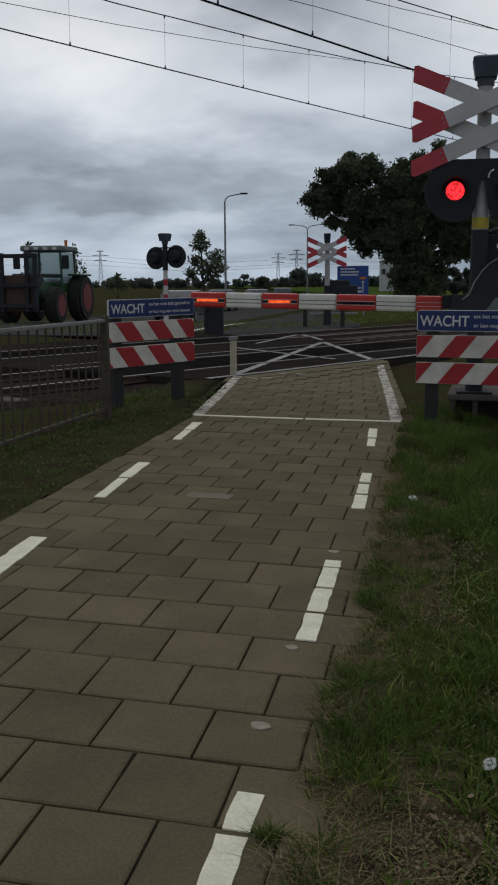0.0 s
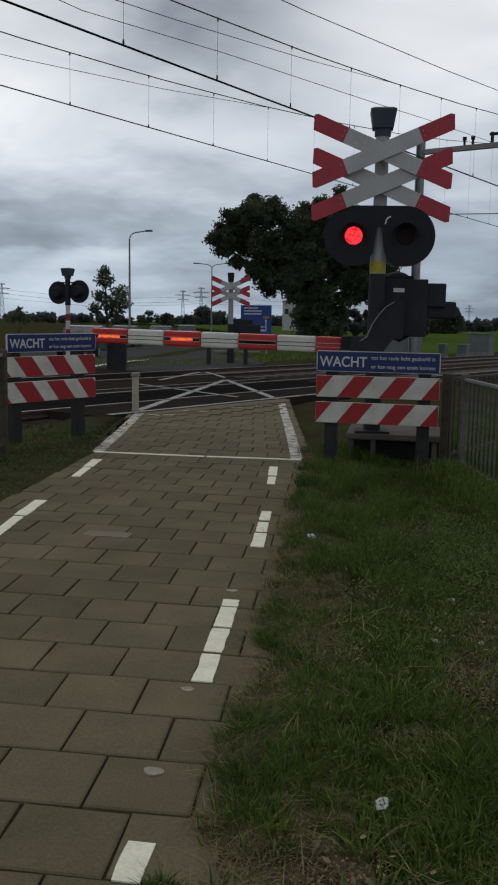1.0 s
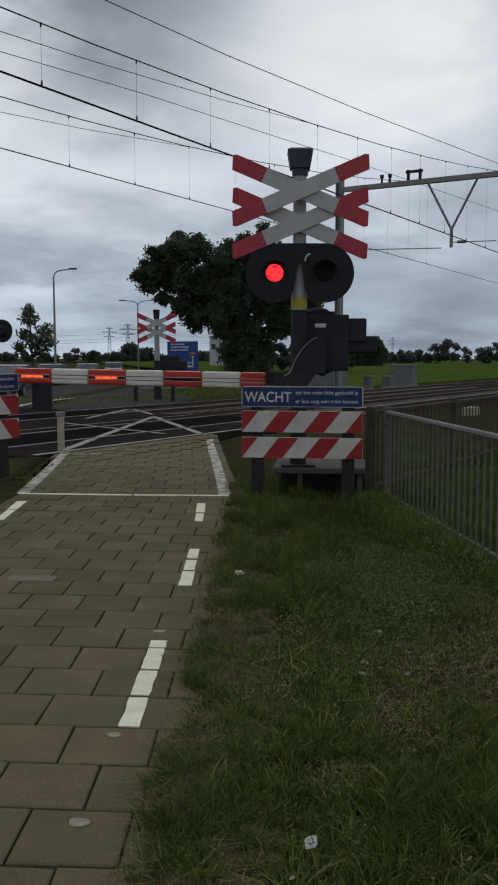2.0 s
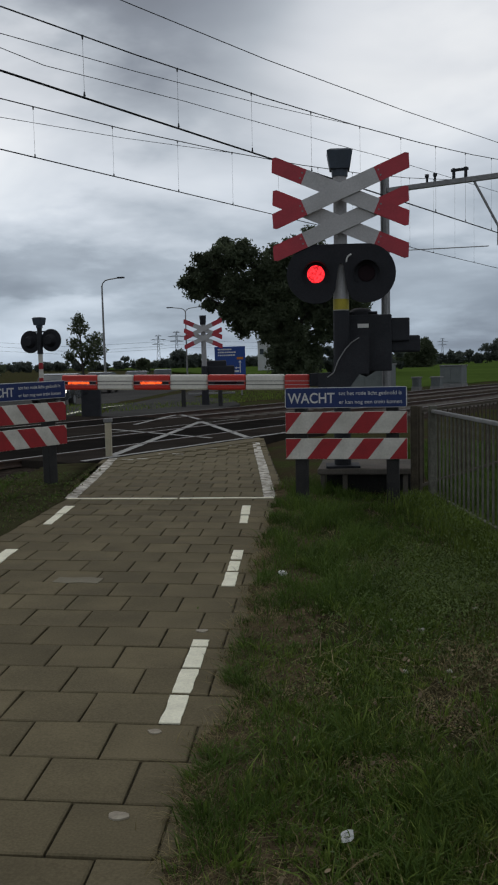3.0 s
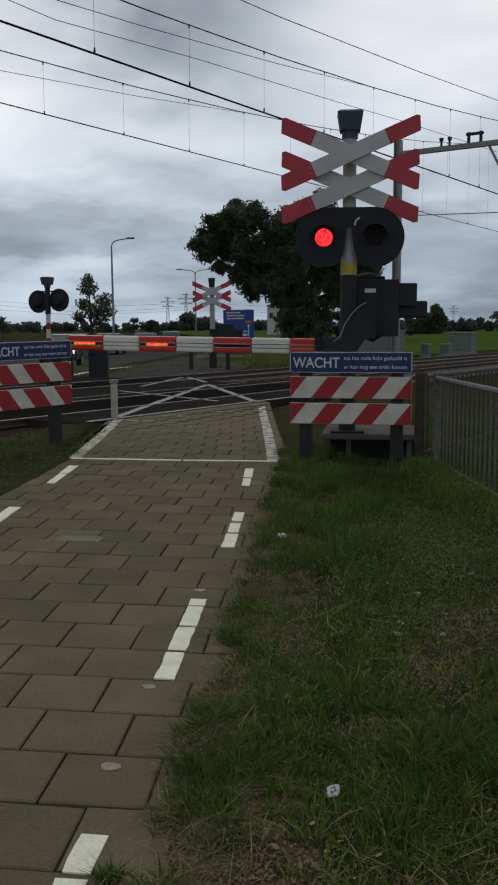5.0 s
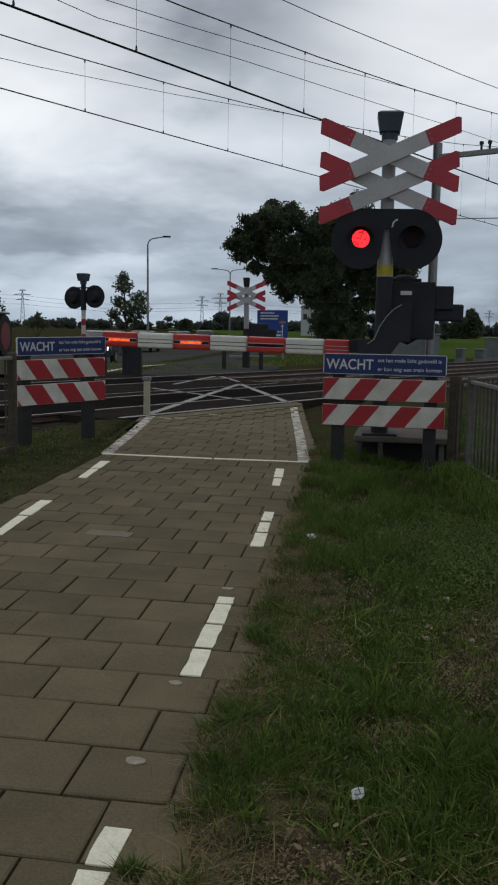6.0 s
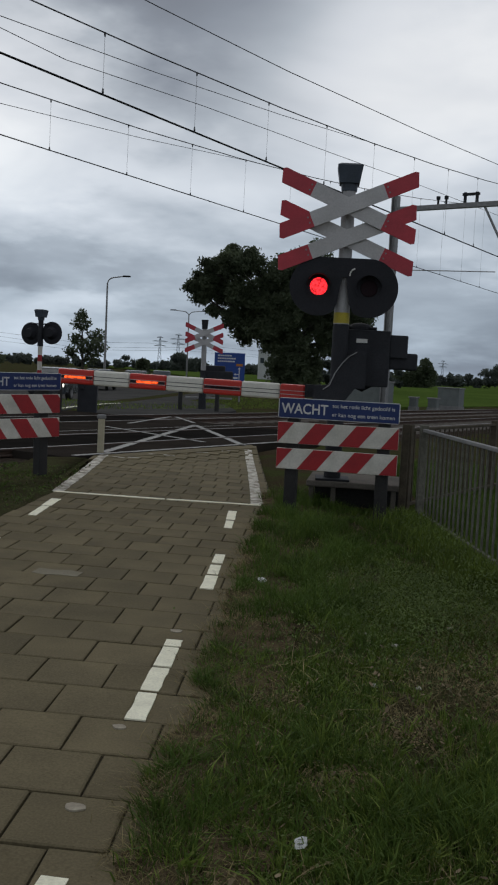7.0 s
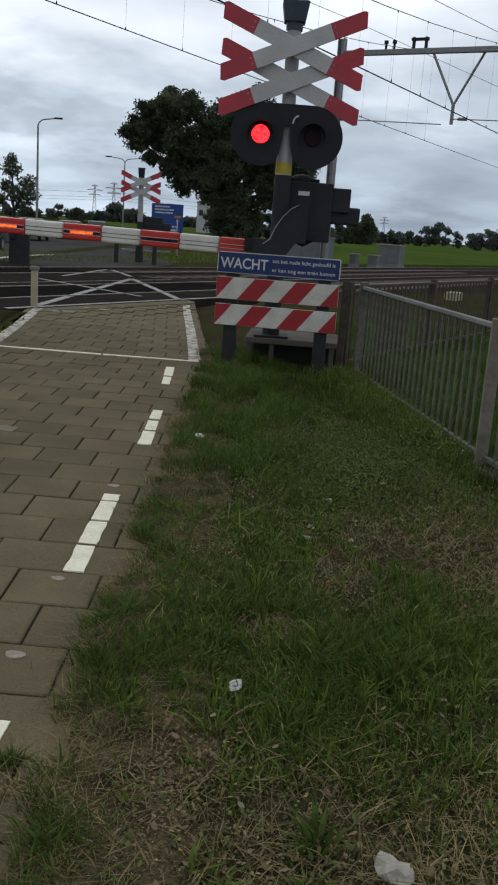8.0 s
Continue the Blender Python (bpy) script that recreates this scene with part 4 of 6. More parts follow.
for z, w in ((1.93, 0.52), (1.81, 0.72), (1.69, 0.66)):
    t0 = -0.50
    rnd = random.Random(int(w * 100))
    while t0 < -0.50 + w:
        ww = rnd.uniform(0.05, 0.10)
        q = bmesh.new()
        box(q, (t0, -0.026, z - 0.028), (t0 + ww, -0.019, z + 0.028))
        part("text_bar", q, M_SIGN_WHITE, panel)
        t0 += ww + 0.018
q = bmesh.new()
box(q, (0.28, -0.027, 1.50), (0.55, -0.019, 1.60), bevel=0.004)
part("route_panel", q, M_ORANGE, panel, "small orange panel")
q = bmesh.new()
box(q, (0.395, -0.026, 0.95), (0.43, -0.019, 1.40))
box(q, (0.25, -0.0265, 1.14), (0.40, -0.0195, 1.17))
slab(q, [(0.35, 1.38), (0.475, 1.38), (0.4125, 1.46)], -0.0262, -0.0192)
slab(q, [(0.26, 1.10), (0.26, 1.21), (0.19, 1.155)], -0.0268, -0.0198)
box(q, (0.1, -0.0264, 0.97), (0.36, -0.0194, 1.05))
part("arrow", q, M_SIGN_WHITE, panel, "white arrows")


# ---------- lamp posts ----------
def lamp_post(az, d, h, arms, label):
    x, y = az_place(az, d)
    lp = thing("street_lamp", pose(x, y, 0, 0, -0.3, 0), label, "street lamp", "street lamps")
    q = bmesh.new()
    rod(q, (0, 0, -0.2), (0, 0, h - 0.6), 0.10, 0.06, 10)
    part("pole", q, M_GALV, lp, "grey steel pole")
    for reach in arms:
        q = bmesh.new()
        pts = [Vector((0, 0, h - 0.65))] + [Vector((reach * (1 - math.cos(radians(a))) * 0.35, 0, h - 0.65 + 0.5 * math.sin(radians(a)))) for a in (30, 60, 90)] + [Vector((reach * 0.75, 0, h - 0.06))]
        for a_, b_ in zip(pts, pts[1:]):
            rod(q, a_, b_, 0.045, 0.045, 8)
        bracket = part("bracket_arm", q, M_GALV, lp)
        q = bmesh.new()
        lo_, hi_ = sorted((reach * 0.74, reach * 1.1))
        box(q, (lo_, -0.12, h - 0.10), (hi_, 0.12, h + 0.02), bevel=0.04)
        part("lantern", q, M_BLACK_STEEL, bracket, "flat grey lantern")
    return lp


lamp_post(-12.93, 71, 8.05, (1.6,), "tall grey street lamp with one arm by the road")
lamp_post(-7.87, 108, 8.1, (-2.0, 2.0), "tall grey street lamp with two arms by the road")


# ---------- overhead line ----------
def wire(name, pts, r, label, droppers=()):
    cu = bpy.data.curves.new(name, "CURVE")
    cu.dimensions, cu.bevel_depth, cu.bevel_resolution = "3D", r, 1
    sp = cu.splines.new("POLY")
    sp.points.add(len(pts) - 1)
    for p, c in zip(sp.points, pts):
        p.co = (*c, 1)
    cu.materials.append(M_WIRE)
    return tagged(new(name, cu), label, "overhead wire", "overhead wires")


def along(c, s, z):
    return (*on_track(c - (0.008 if c > -12 else 0.02) * (s - 15.5), s), z)


def hang(s, s_low, low, k):
    """Height of a messenger wire, lowest at s_low."""
    return low + k * (s - s_low) ** 2


S = [-40, -20, -5, 0, 4, 8, 12, 16, 20, 24, 28, 32, 36, 38.5]
H1 = lambda s: hang(s, 1.86, 6.235, 0.00198)
H2 = lambda s: hang(s, 6.27, 6.358, 0.00249)
wire("contact_wire", [along(-10.11, s, 5.462) for s in (-60, 20, 36, 120)], 0.011, "dark contact wire over the near track")
wire("contact_wire", [along(-10.09, s, 5.468) for s in (-60, 20, 36, 120)], 0.009, "dark contact wire over the near track")
wire("contact_wire", [along(-13.82, s, 5.5) for s in (-60, 20, 36, 120)], 0.012, "dark contact wire over the far track")
wire("messenger_wire", [along(-10.11, s, H1(s)) for s in S], 0.011, "sagging messenger wire over the near track")
wire("messenger_wire", [along(-13.82, s, H2(s)) for s in S], 0.011, "sagging messenger wire over the far track")
wire("auxiliary_wire", [along(-10.11, s, H1(s) - 0.034 * max(0, 20 - s)) for s in S if s <= 20], 0.006, "thin auxiliary wire under the messenger wire")
wire("auxiliary_wire", [along(-13.82, s, H2(s) - 0.0436 * max(0, 20.4 - s)) for s in S if s <= 20] + [along(-13.82, 20.4, H2(20.4))], 0.006, "thin auxiliary wire under the messenger wire")
wire("feeder_wire", [(-18.1, -1.5, 8.9), (-6.1, 22.01, 8.46), (-3.31, 25.87, 8.59), (1.08, 31.98, 8.65), (2.9, 34.6, 8.72), (12.6, 48.5, 8.8)], 0.009, "bare feeder wire beside the far track")
wire("feeder_wire", [(-13.2, 4.6, 8.75), (-3.37, 19.07, 8.6), (-0.86, 22.77, 8.6), (2.94, 27.86, 8.6), (8.84, 35.25, 8.6), (20, 50, 8.8)], 0.010, "bare feeder wire beside the near track")
for c, fn, s0, gap in ((-10.11, H1, 10.79, 2.365), (-13.82, H2, 15.57, 2.36)):
    for k in range(-6, 11):
        s = s0 + k * gap
        q = bmesh.new()
        rod(q, along(c, s, 5.5), along(c, s, fn(s)), 0.0027, 0.0027, 6)
        rod(q, along(c, s, 5.49), along(c, s, 5.56), 0.02, 0.012, 6)
        rod(q, along(c, s, fn(s) - 0.05), along(c, s, fn(s) + 0.015), 0.012, 0.02, 6)
        tagged(part("dropper_wire", q, M_WIRE), "thin dropper between messenger and contact wire", "dropper", "droppers")

# portal mast with beam over the tracks
MX, MY = 3.25, 39.6
pm = thing("catenary_portal", pose(MX, MY, 0, 0, 0, -30), "grey steel catenary portal with a beam over both tracks", "catenary mast")
q = bmesh.new()
box(q, (-0.14, -0.14, -0.3), (-0.10, 0.14, 9.0))
box(q, (0.10, -0.14, -0.3), (0.14, 0.14, 9.0))
box(q, (-0.10, -0.02, -0.3), (0.10, 0.02, 9.0))
part("mast", q, M_GALV, pm, "steel section mast")
q = bmesh.new()
box(q, (0.14, -0.10, 8.33), (16, 0.10, 8.53), bevel=0.01)
part("beam", q, M_GALV, pm, "horizontal steel beam")
q = bmesh.new()
for sx in (10.4,):
    box(q, (sx - 0.14, -0.14, -0.3), (sx + 0.14, 0.14, 8.3))
part("mast", q, M_GALV, pm, "steel section mast")
for cx in (4.9, 9.4):
    q = bmesh.new()
    rod(q, (cx - 1.0, 0, 8.33), (cx, 0, 6.45), 0.05, 0.05, 8)
    rod(q, (cx + 1.0, 0, 8.33), (cx, 0, 6.45), 0.05, 0.05, 8)
    rod(q, (cx, 0, 6.5), (cx, 0, 5.75), 0.07, 0.07, 8)
    frame_v = part("drop_bracket", q, M_GALV, pm, "hanging V-shaped bracket")
    q = bmesh.new()
    rod(q, (cx, 0, 5.95), (cx + 1.8, 0, 5.9), 0.02, 0.02, 6)
    rod(q, (cx + 0.25, 0, 5.95), (cx + 0.6, 0, 5.945), 0.06, 0.06, 8)
    part("registration_arm", q, M_GALV, frame_v, "registration arm with insulator")
for sx in (1.9, 2.25):
    q = bmesh.new()
    rod(q, (sx, 0, 8.53), (sx, 0, 8.76), 0.05, 0.05, 8)
    rod(q, (sx, 0, 8.74), (sx, 0, 8.86), 0.09, 0.09, 8)
    part("insulator", q, M_BLACK_STEEL, pm, "dark insulator on the beam")
q = bmesh.new()
for sx in (3.05, 3.55):
    box(q, (sx - 0.05, -0.05, 8.53), (sx + 0.05, 0.05, 8.95))
box(q, (2.95, -0.06, 8.82), (3.65, 0.06, 8.92))
part("wire_saddle", q, M_BLACK_STEEL, pm, "dark wire saddle")
q = bmesh.new()
rod(q, (0.14, 0, 5.92), (4.5, 0, 5.75), 0.02, 0.02, 6)
rod(q, (0.14, 0, 5.92), (0.7, 0, 5.9), 0.06, 0.06, 8)
part("registration_arm", q, M_GALV, pm, "registration arm with insulator")


# ---------- trees ----------
def crown_points(rnd, lobes, count, spread):
    pts = []
    total = sum(r ** 2 for *_, r in lobes)
    for cx, cy, cz, r in lobes:
        for _ in range(int(count * r * r / total)):
            v = Vector((rnd.gauss(0, 1), rnd.gauss(0, 1), rnd.gauss(0, 1))).normalized()
            d = r * (rnd.random() ** 0.33) * (1 + spread * noise.noise((v.x * 2 + cx, v.y * 2 + cy, v.z * 2 + cz)))
            pts.append((cx + v.x * d, cy + v.y * d * 0.9, cz + v.z * d * 0.85))
    return pts


def leaf_mesh(name, pts, size, rnd, mat, parent, label=""):
    verts, faces = [], []
    for p in pts:
        s = size * rnd.uniform(0.6, 1.35)
        a = Vector((rnd.gauss(0, 1), rnd.gauss(0, 1), rnd.gauss(0, 1))).normalized()
        b = a.cross(Vector((rnd.gauss(0, 1), rnd.gauss(0, 1), rnd.gauss(0, 1)))).normalized()
        k = len(verts)
        c = Vector(p)
        verts += [tuple(c - a * s), tuple(c + b * s * 0.55 - a * s * 0.1), tuple(c + a * s), tuple(c - b * s * 0.55 + a * s * 0.15)]
        faces.append((k, k + 1, k + 2, k + 3))
    return from_lists(name, verts, faces, mat, parent, label)


def tree(x, y, lobes, trunk_h, trunk_r, leaves, leaf, label, seed, spread=0.5, mat=None, sprigs=0):
    rnd = random.Random(seed)
    t = thing("tree", pose(x, y, -0.05), label, "tree", "trees")
    q = bmesh.new()
    top = Vector((lobes[0][0] * 0.3, 0, trunk_h))
    rod(q, (0, 0, -0.2), top, trunk_r, trunk_r * 0.6, 10)
    for cx, cy, cz, r in lobes:
        a = top * rnd.uniform(0.75, 1.0)
        mid = a.lerp(Vector((cx, cy, cz)), 0.55) + Vector((rnd.uniform(-1, 1), rnd.uniform(-1, 1), 0.3)) * r * 0.15
        rod(q, a, mid, trunk_r * 0.45, trunk_r * 0.25, 7)
        rod(q, mid, (cx, cy, cz), trunk_r * 0.25, trunk_r * 0.1, 6)
        for _ in range(3):
            e = Vector((cx, cy, cz)) + Vector((rnd.uniform(-1, 1), rnd.uniform(-1, 1), rnd.uniform(-0.5, 1))) * r * 0.7
            rod(q, mid, e, trunk_r * 0.12, trunk_r * 0.04, 5)
    part("trunk", q, M_BARK, t, "dark trunk and limbs")
    twigs = []
    for cx, cy, cz, r in lobes:
        for _ in range(sprigs):
            v = Vector((rnd.gauss(0, 1), rnd.gauss(0, 0.6), rnd.gauss(0.2, 1))).normalized()
            twigs.append((cx + v.x * r * 0.97, cy + v.y * r * 0.9, cz + v.z * r * 0.86, rnd.uniform(0.3, 0.62)))
    points = crown_points(rnd, lobes, leaves, spread) + (crown_points(rnd, twigs, leaves // 5, 0.9) if twigs else [])
    leaf_mesh("crown", points, leaf, rnd, mat or M_LEAF, t, "dark green leaf crown")
    return t


def px_lobes(d, items):
    """Crown lobes given in milliradians to the side and above the eye, at a distance."""
    return [(a * d / 1000, rnd_y, 1.1 + (b - 2) * d / 1000, 0.95 * r * d / 1000) for a, rnd_y, b, r in items]


x, y = az_place(-1.45, 90)
tree(x, y, px_lobes(90, ((-4, 0, 75, 28), (-97, 0, 97, 17), (-85, 1, 112, 16), (-63, -1, 118, 19), (-47, 0, 121, 14), (-73, 1, 90, 19), (-100, 0, 82, 9), (-50, 0, 85, 25), (-64, 0, 60, 15), (-54, 1, 44, 10), (-34, 0, 52, 17), (-40, 1, 66, 16), (-22, 0, 40, 16), (34, 0, 34, 12), (30, 1, 62, 22),
                         (-20, 0, 108, 20), (-25, 1, 80, 26), (-13, 0, 58, 25), (7, 0, 116, 19), (21, 1, 124, 18), (25, 0, 95, 29), (50, 0, 90, 27), (63, 1, 66, 25), (64, 0, 48, 17), (40, 0, 52, 21), (53, 0, 38, 10), (72, 0, 36, 7),
                         (3, 0, 28, 27), (7, 0, 4, 26), (-7, 0, 10, 19), (20, 0, 14, 13), (-69, 0, 133, 7), (-47, 0, 131, 7), (3, 0, 132, 7), (23, 0, 142, 6), (-95, 0, 119, 7), (-15, 0, 125, 6), (-112, 0, 92, 6), (-84, 0, 68, 7))),
     4.2, 0.38, 95000, 0.16, "large dark green oak tree beyond the crossing", 11, 0.75, sprigs=9)
x, y = az_place(-14.25, 118)
tree(x, y, px_lobes(118, ((-3, 0, 46, 11), (-3, 0, 56, 7), (12, 1, 34, 10), (17, -1, 22, 11), (-10, 1, 30, 9), (-16, 1, 16, 8), (2, 0, 22, 11), (8, 0, 10, 9))), 1.8, 0.2, 3600, 0.17, "young green tree by the road", 12, 0.7)
x, y = az_place(-24.9, 42)
tree(x, y, px_lobes(42, ((0, 0, 40, 7), (6, 0, 24, 10), (-5, 0, 14, 9), (2, 0, 50, 5), (10, 0, 5, 9))), 1.2, 0.05, 170, 0.10, "thin young tree with sparse leaves", 13, 0.7)
x, y = az_place(-22.0, 44)
tree(x, y, px_lobes(44, ((0, 0, 30, 6), (4, 0, 20, 8), (-4, 0, 12, 8), (-2, 0, 42, 5), (-3, 0, 50, 3), (7, 0, 3, 7))), 1.3, 0.04, 190, 0.085, "slender young tree with sparse leaves", 17, 0.8)
x, y = az_place(-19.6, 60)
tree(x, y, px_lobes(60, ((0, 0, 10, 8), (-8, 0, 6, 7), (8, 0, 6, 7), (1, 0, 16, 4))), 0.6, 0.06, 420, 0.10, "low young tree with sparse leaves", 14, 0.7)
x, y = az_place(-10.6, 150)
tree(x, y, px_lobes(150, ((0, 0, 6, 8), (0, 0, -2, 8))), 0.8, 0.15, 900, 0.3, "small round dark shrub tree", 15, 0.2)
x, y = az_place(6.9, 165)
tree(x, y, px_lobes(165, ((0, 0, 17, 9), (-7, 0, 12, 9), (6, 0, 10, 8), (-1, 0, 23, 6), (-14, 0, 10, 9), (-26, 0, 6, 9), (0, 0, 2, 12), (-14, 0, -1, 11), (-28, 0, -2, 9))), 2, 0.25, 7000, 0.22, "dark green tree at the meadow's edge", 16, 0.4)


def far_trees(name, d, domes, leaves, size, seed, label):
    """A far line of trees: rounded crowns at bearings, each with a half width in degrees and a height."""
    rnd = random.Random(seed)
    lobes = []
    for az, wide, high in domes:
        for _ in range(7):
            t = rnd.uniform(-1, 1)
            hh = high * math.sqrt(max(1 - 0.75 * t * t, 0.1)) * rnd.uniform(0.86, 1.0)
            r = min(radians(wide) * d * 0.5, high * 0.45) * rnd.uniform(0.6, 1.0)
            x, y = az_place(az + t * wide, d + rnd.uniform(-5, 5))
            lobes.append((x, y, max(hh - 0.8 * r, 0.2), r))
            lobes.append((x, y, max(hh * 0.35, 0.3), r))
    leaf_mesh(name, crown_points(rnd, lobes, leaves, 0.45), size, rnd, M_LEAF_HAZED, None, label)


rnd_far = random.Random(8)
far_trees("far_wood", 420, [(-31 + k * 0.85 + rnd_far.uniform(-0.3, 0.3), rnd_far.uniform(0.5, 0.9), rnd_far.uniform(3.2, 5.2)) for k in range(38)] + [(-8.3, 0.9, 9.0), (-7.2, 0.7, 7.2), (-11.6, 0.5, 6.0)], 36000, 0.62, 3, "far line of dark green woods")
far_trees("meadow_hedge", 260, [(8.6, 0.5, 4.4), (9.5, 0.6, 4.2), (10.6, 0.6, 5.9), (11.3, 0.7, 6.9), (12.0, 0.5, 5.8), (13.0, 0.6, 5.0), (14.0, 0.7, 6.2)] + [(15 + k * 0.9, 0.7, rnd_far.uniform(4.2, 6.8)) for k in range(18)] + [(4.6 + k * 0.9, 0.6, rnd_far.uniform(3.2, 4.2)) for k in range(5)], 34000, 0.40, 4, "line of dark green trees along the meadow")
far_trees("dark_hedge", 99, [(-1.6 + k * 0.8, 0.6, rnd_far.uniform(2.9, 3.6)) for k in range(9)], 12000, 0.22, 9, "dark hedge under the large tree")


# ---------- pylons ----------
def pylon(az, d, h, label):
    x, y = az_place(az, d)
    p = thing("power_pylon", pose(x, y, 0, 0, 0, -az), label, "power pylon", "power pylons")
    q = bmesh.new()
    r = h * 0.0085
    for sx in (-1, 1):
        for sy in (-1, 1):
            rod(q, (sx * h * 0.07, sy * h * 0.07, 0), (sx * h * 0.012, sy * h * 0.012, h), r, r, 4)
    for k in range(7):
        z0, z1 = h * k / 7, h * (k + 1) / 7
        w0, w1 = h * (0.07 - 0.058 * k / 7), h * (0.07 - 0.058 * (k + 1) / 7)
        rod(q, (-w0, -w0, z0), (w1, -w1, z1), r * 0.6, r * 0.6, 4)
        rod(q, (w0, -w0, z0), (-w1, -w1, z1), r * 0.6, r * 0.6, 4)
    part("tower", q, M_PYLON_HAZED, p, "lattice tower")
    for z, w in ((0.98, 0.10), (0.86, 0.24), (0.72, 0.19)):
        q = bmesh.new()
        rod(q, (-h * w, 0, h * z), (h * w, 0, h * z), r, r, 4)
        rod(q, (-h * w, 0, h * z), (0, 0, h * (z + 0.04)), r * 0.6, r * 0.6, 4)
        rod(q, (h * w, 0, h * z), (0, 0, h * (z + 0.04)), r * 0.6, r * 0.6, 4)
        part("cross_arm", q, M_PYLON_HAZED, p)


for az, d, h in ((-20.45, 1000, 37), (-9.6, 1000, 34), (-8.47, 1050, 39.5), (7.9, 1250, 29)):
    pylon(az, d, h, "grey lattice power pylon on the horizon")
for za, zb in ((31, 27), (27, 22), (22, 19)):
    a, b = az_place(-32, 1000), az_place(-9.75, 1000)
    wire("power_line", [(*a, za), (*az_place(-20.6, 1000), za), (*az_place(-15, 980), zb - 4), (*b, zb), (*az_place(-8.55, 1050), zb + 3), (*az_place(0, 1300), zb)], 0.12, "thin power line on the horizon")

# ---------- pale building far behind the trees ----------
x, y = az_place(-2.95, 170)
bld = thing("building", pose(x, y, 0, 0, 0, 3), "pale flat-roofed building far behind the trees", "building")
q = bmesh.new()
box(q, (-1.5, 0, -0.2), (1.6, 8, 5.2))
part("wall", q, M_WALL, bld)
q = bmesh.new()
box(q, (-1.6, -0.15, 5.2), (1.7, 8.15, 5.45))
part("roof", q, M_CONCRETE, bld)
for k in range(2):
    q = bmesh.new()
    box(q, (-1.1 + k * 1.4, -0.06, 3.0), (-0.4 + k * 1.4, 0.02, 4.0))
    part("window", q, M_GLASS, bld)


# ---------- vehicles ----------
def wheel(parent, x, y, z, r, w, rim_mat):
    q = bmesh.new()
    rod(q, (x - w / 2, y, z), (x + w / 2, y, z), r, r, 24)
    bmesh.ops.bevel(q, geom=[e for e in q.edges if any(len(f.verts) > 4 for f in e.link_faces)], offset=r * 0.12, segments=2, affect="EDGES")
    wh = part("wheel", q, M_TYRE, parent, "black tyre")
    q = bmesh.new()
    rod(q, (x - w / 2 - 0.012, y, z), (x + w / 2 + 0.012, y, z), r * 0.58, r * 0.58, 20)
    part("rim", q, rim_mat, wh)
    return wh


def car(az, d, turn, paint, label, lights=False, tall=1.45):
    x, y = az_place(az, d)
    c = thing("car", pose(x, y, turf(x, y) + 0.02, 0, 0, turn), label, "car", "cars in the queue")
    prof = [(-2.1, 0.3), (-2.1, 0.75), (-1.2, 0.92), (-0.6, tall - 0.05), (0.2, tall), (1.3, tall - 0.08), (1.9, 0.95), (2.1, 0.8), (2.1, 0.3)]
    q = bmesh.new()
    slab(q, [(a, b) for a, b in prof], -0.85, 0.85, Matrix.Rotation(radians(90), 4, "Z"))
    bmesh.ops.bevel(q, geom=[e for e in q.edges], offset=0.07, segments=2, affect="EDGES")
    part("body", q, paint, c, smooth=False)
    rot = Matrix.Rotation(radians(90), 4, "Z")
    for s in (-1, 1):
        q = bmesh.new()
        lo, hi = sorted((s * 0.80, s * 0.86))
        slab(q, [(-1.0, 0.95), (-0.58, tall - 0.14), (1.2, tall - 0.16), (1.6, 0.98)], lo, hi, rot)
        part("side_window", q, M_GLASS, c, "dark side window")
    q = bmesh.new()
    slab(q, [(-1.16, 0.97), (-0.66, tall - 0.1), (-0.70, tall - 0.1), (-1.24, 0.97)], -0.68, 0.68, rot)
    part("windscreen", q, M_GLASS, c, "dark windscreen")
    for s in (-0.6, 0.6):
        q = bmesh.new()
        box(q, (s - 0.16, -2.13, 0.6), (s + 0.16, -2.06, 0.74), bevel=0.02)
        part("headlight", q, M_HEADLIGHT if lights else M_GLASS, c)
    for sx in (-0.78, 0.78):
        for sy in (-1.3, 1.3):
            wheel(c, sx, sy, 0.31, 0.31, 0.2, M_GALV)
    return c


car(-15.6, 41, 0, M_CAR_DARK, "dark car waiting on the road with its headlights on", True, 1.4)
car(-13.2, 64, 2, M_CAR_DARK, "dark car waiting on the road behind the barrier", False, 1.42)
car(-11.0, 74, 5, M_CAR_DARK, "dark grey car waiting on the road behind the barrier", False, 1.4)
car(-9.4, 92, 8, M_CAR_DARK, "dark car waiting on the road behind the barrier", False, 1.42)
car(1.5, 130, 85, M_CAR_GREY, "pale van parked beyond the tracks", False, 2.1)
car(3.4, 120, 85, M_CAR_WHITE, "white car on the road beyond the meadow")


M_CAB_GLASS = material("tinted_cab_glass", (0.30, 0.35, 0.35), (0.26, 0.31, 0.31), scale=2, fine=20, rough=0.15, bump=0, spec=0.3)
M_CAB_GLASS.node_tree.nodes["Principled BSDF"].inputs["Transmission Weight"].default_value = 0.9
M_CAB_GLASS.node_tree.nodes["Principled BSDF"].inputs["IOR"].default_value = 1.05


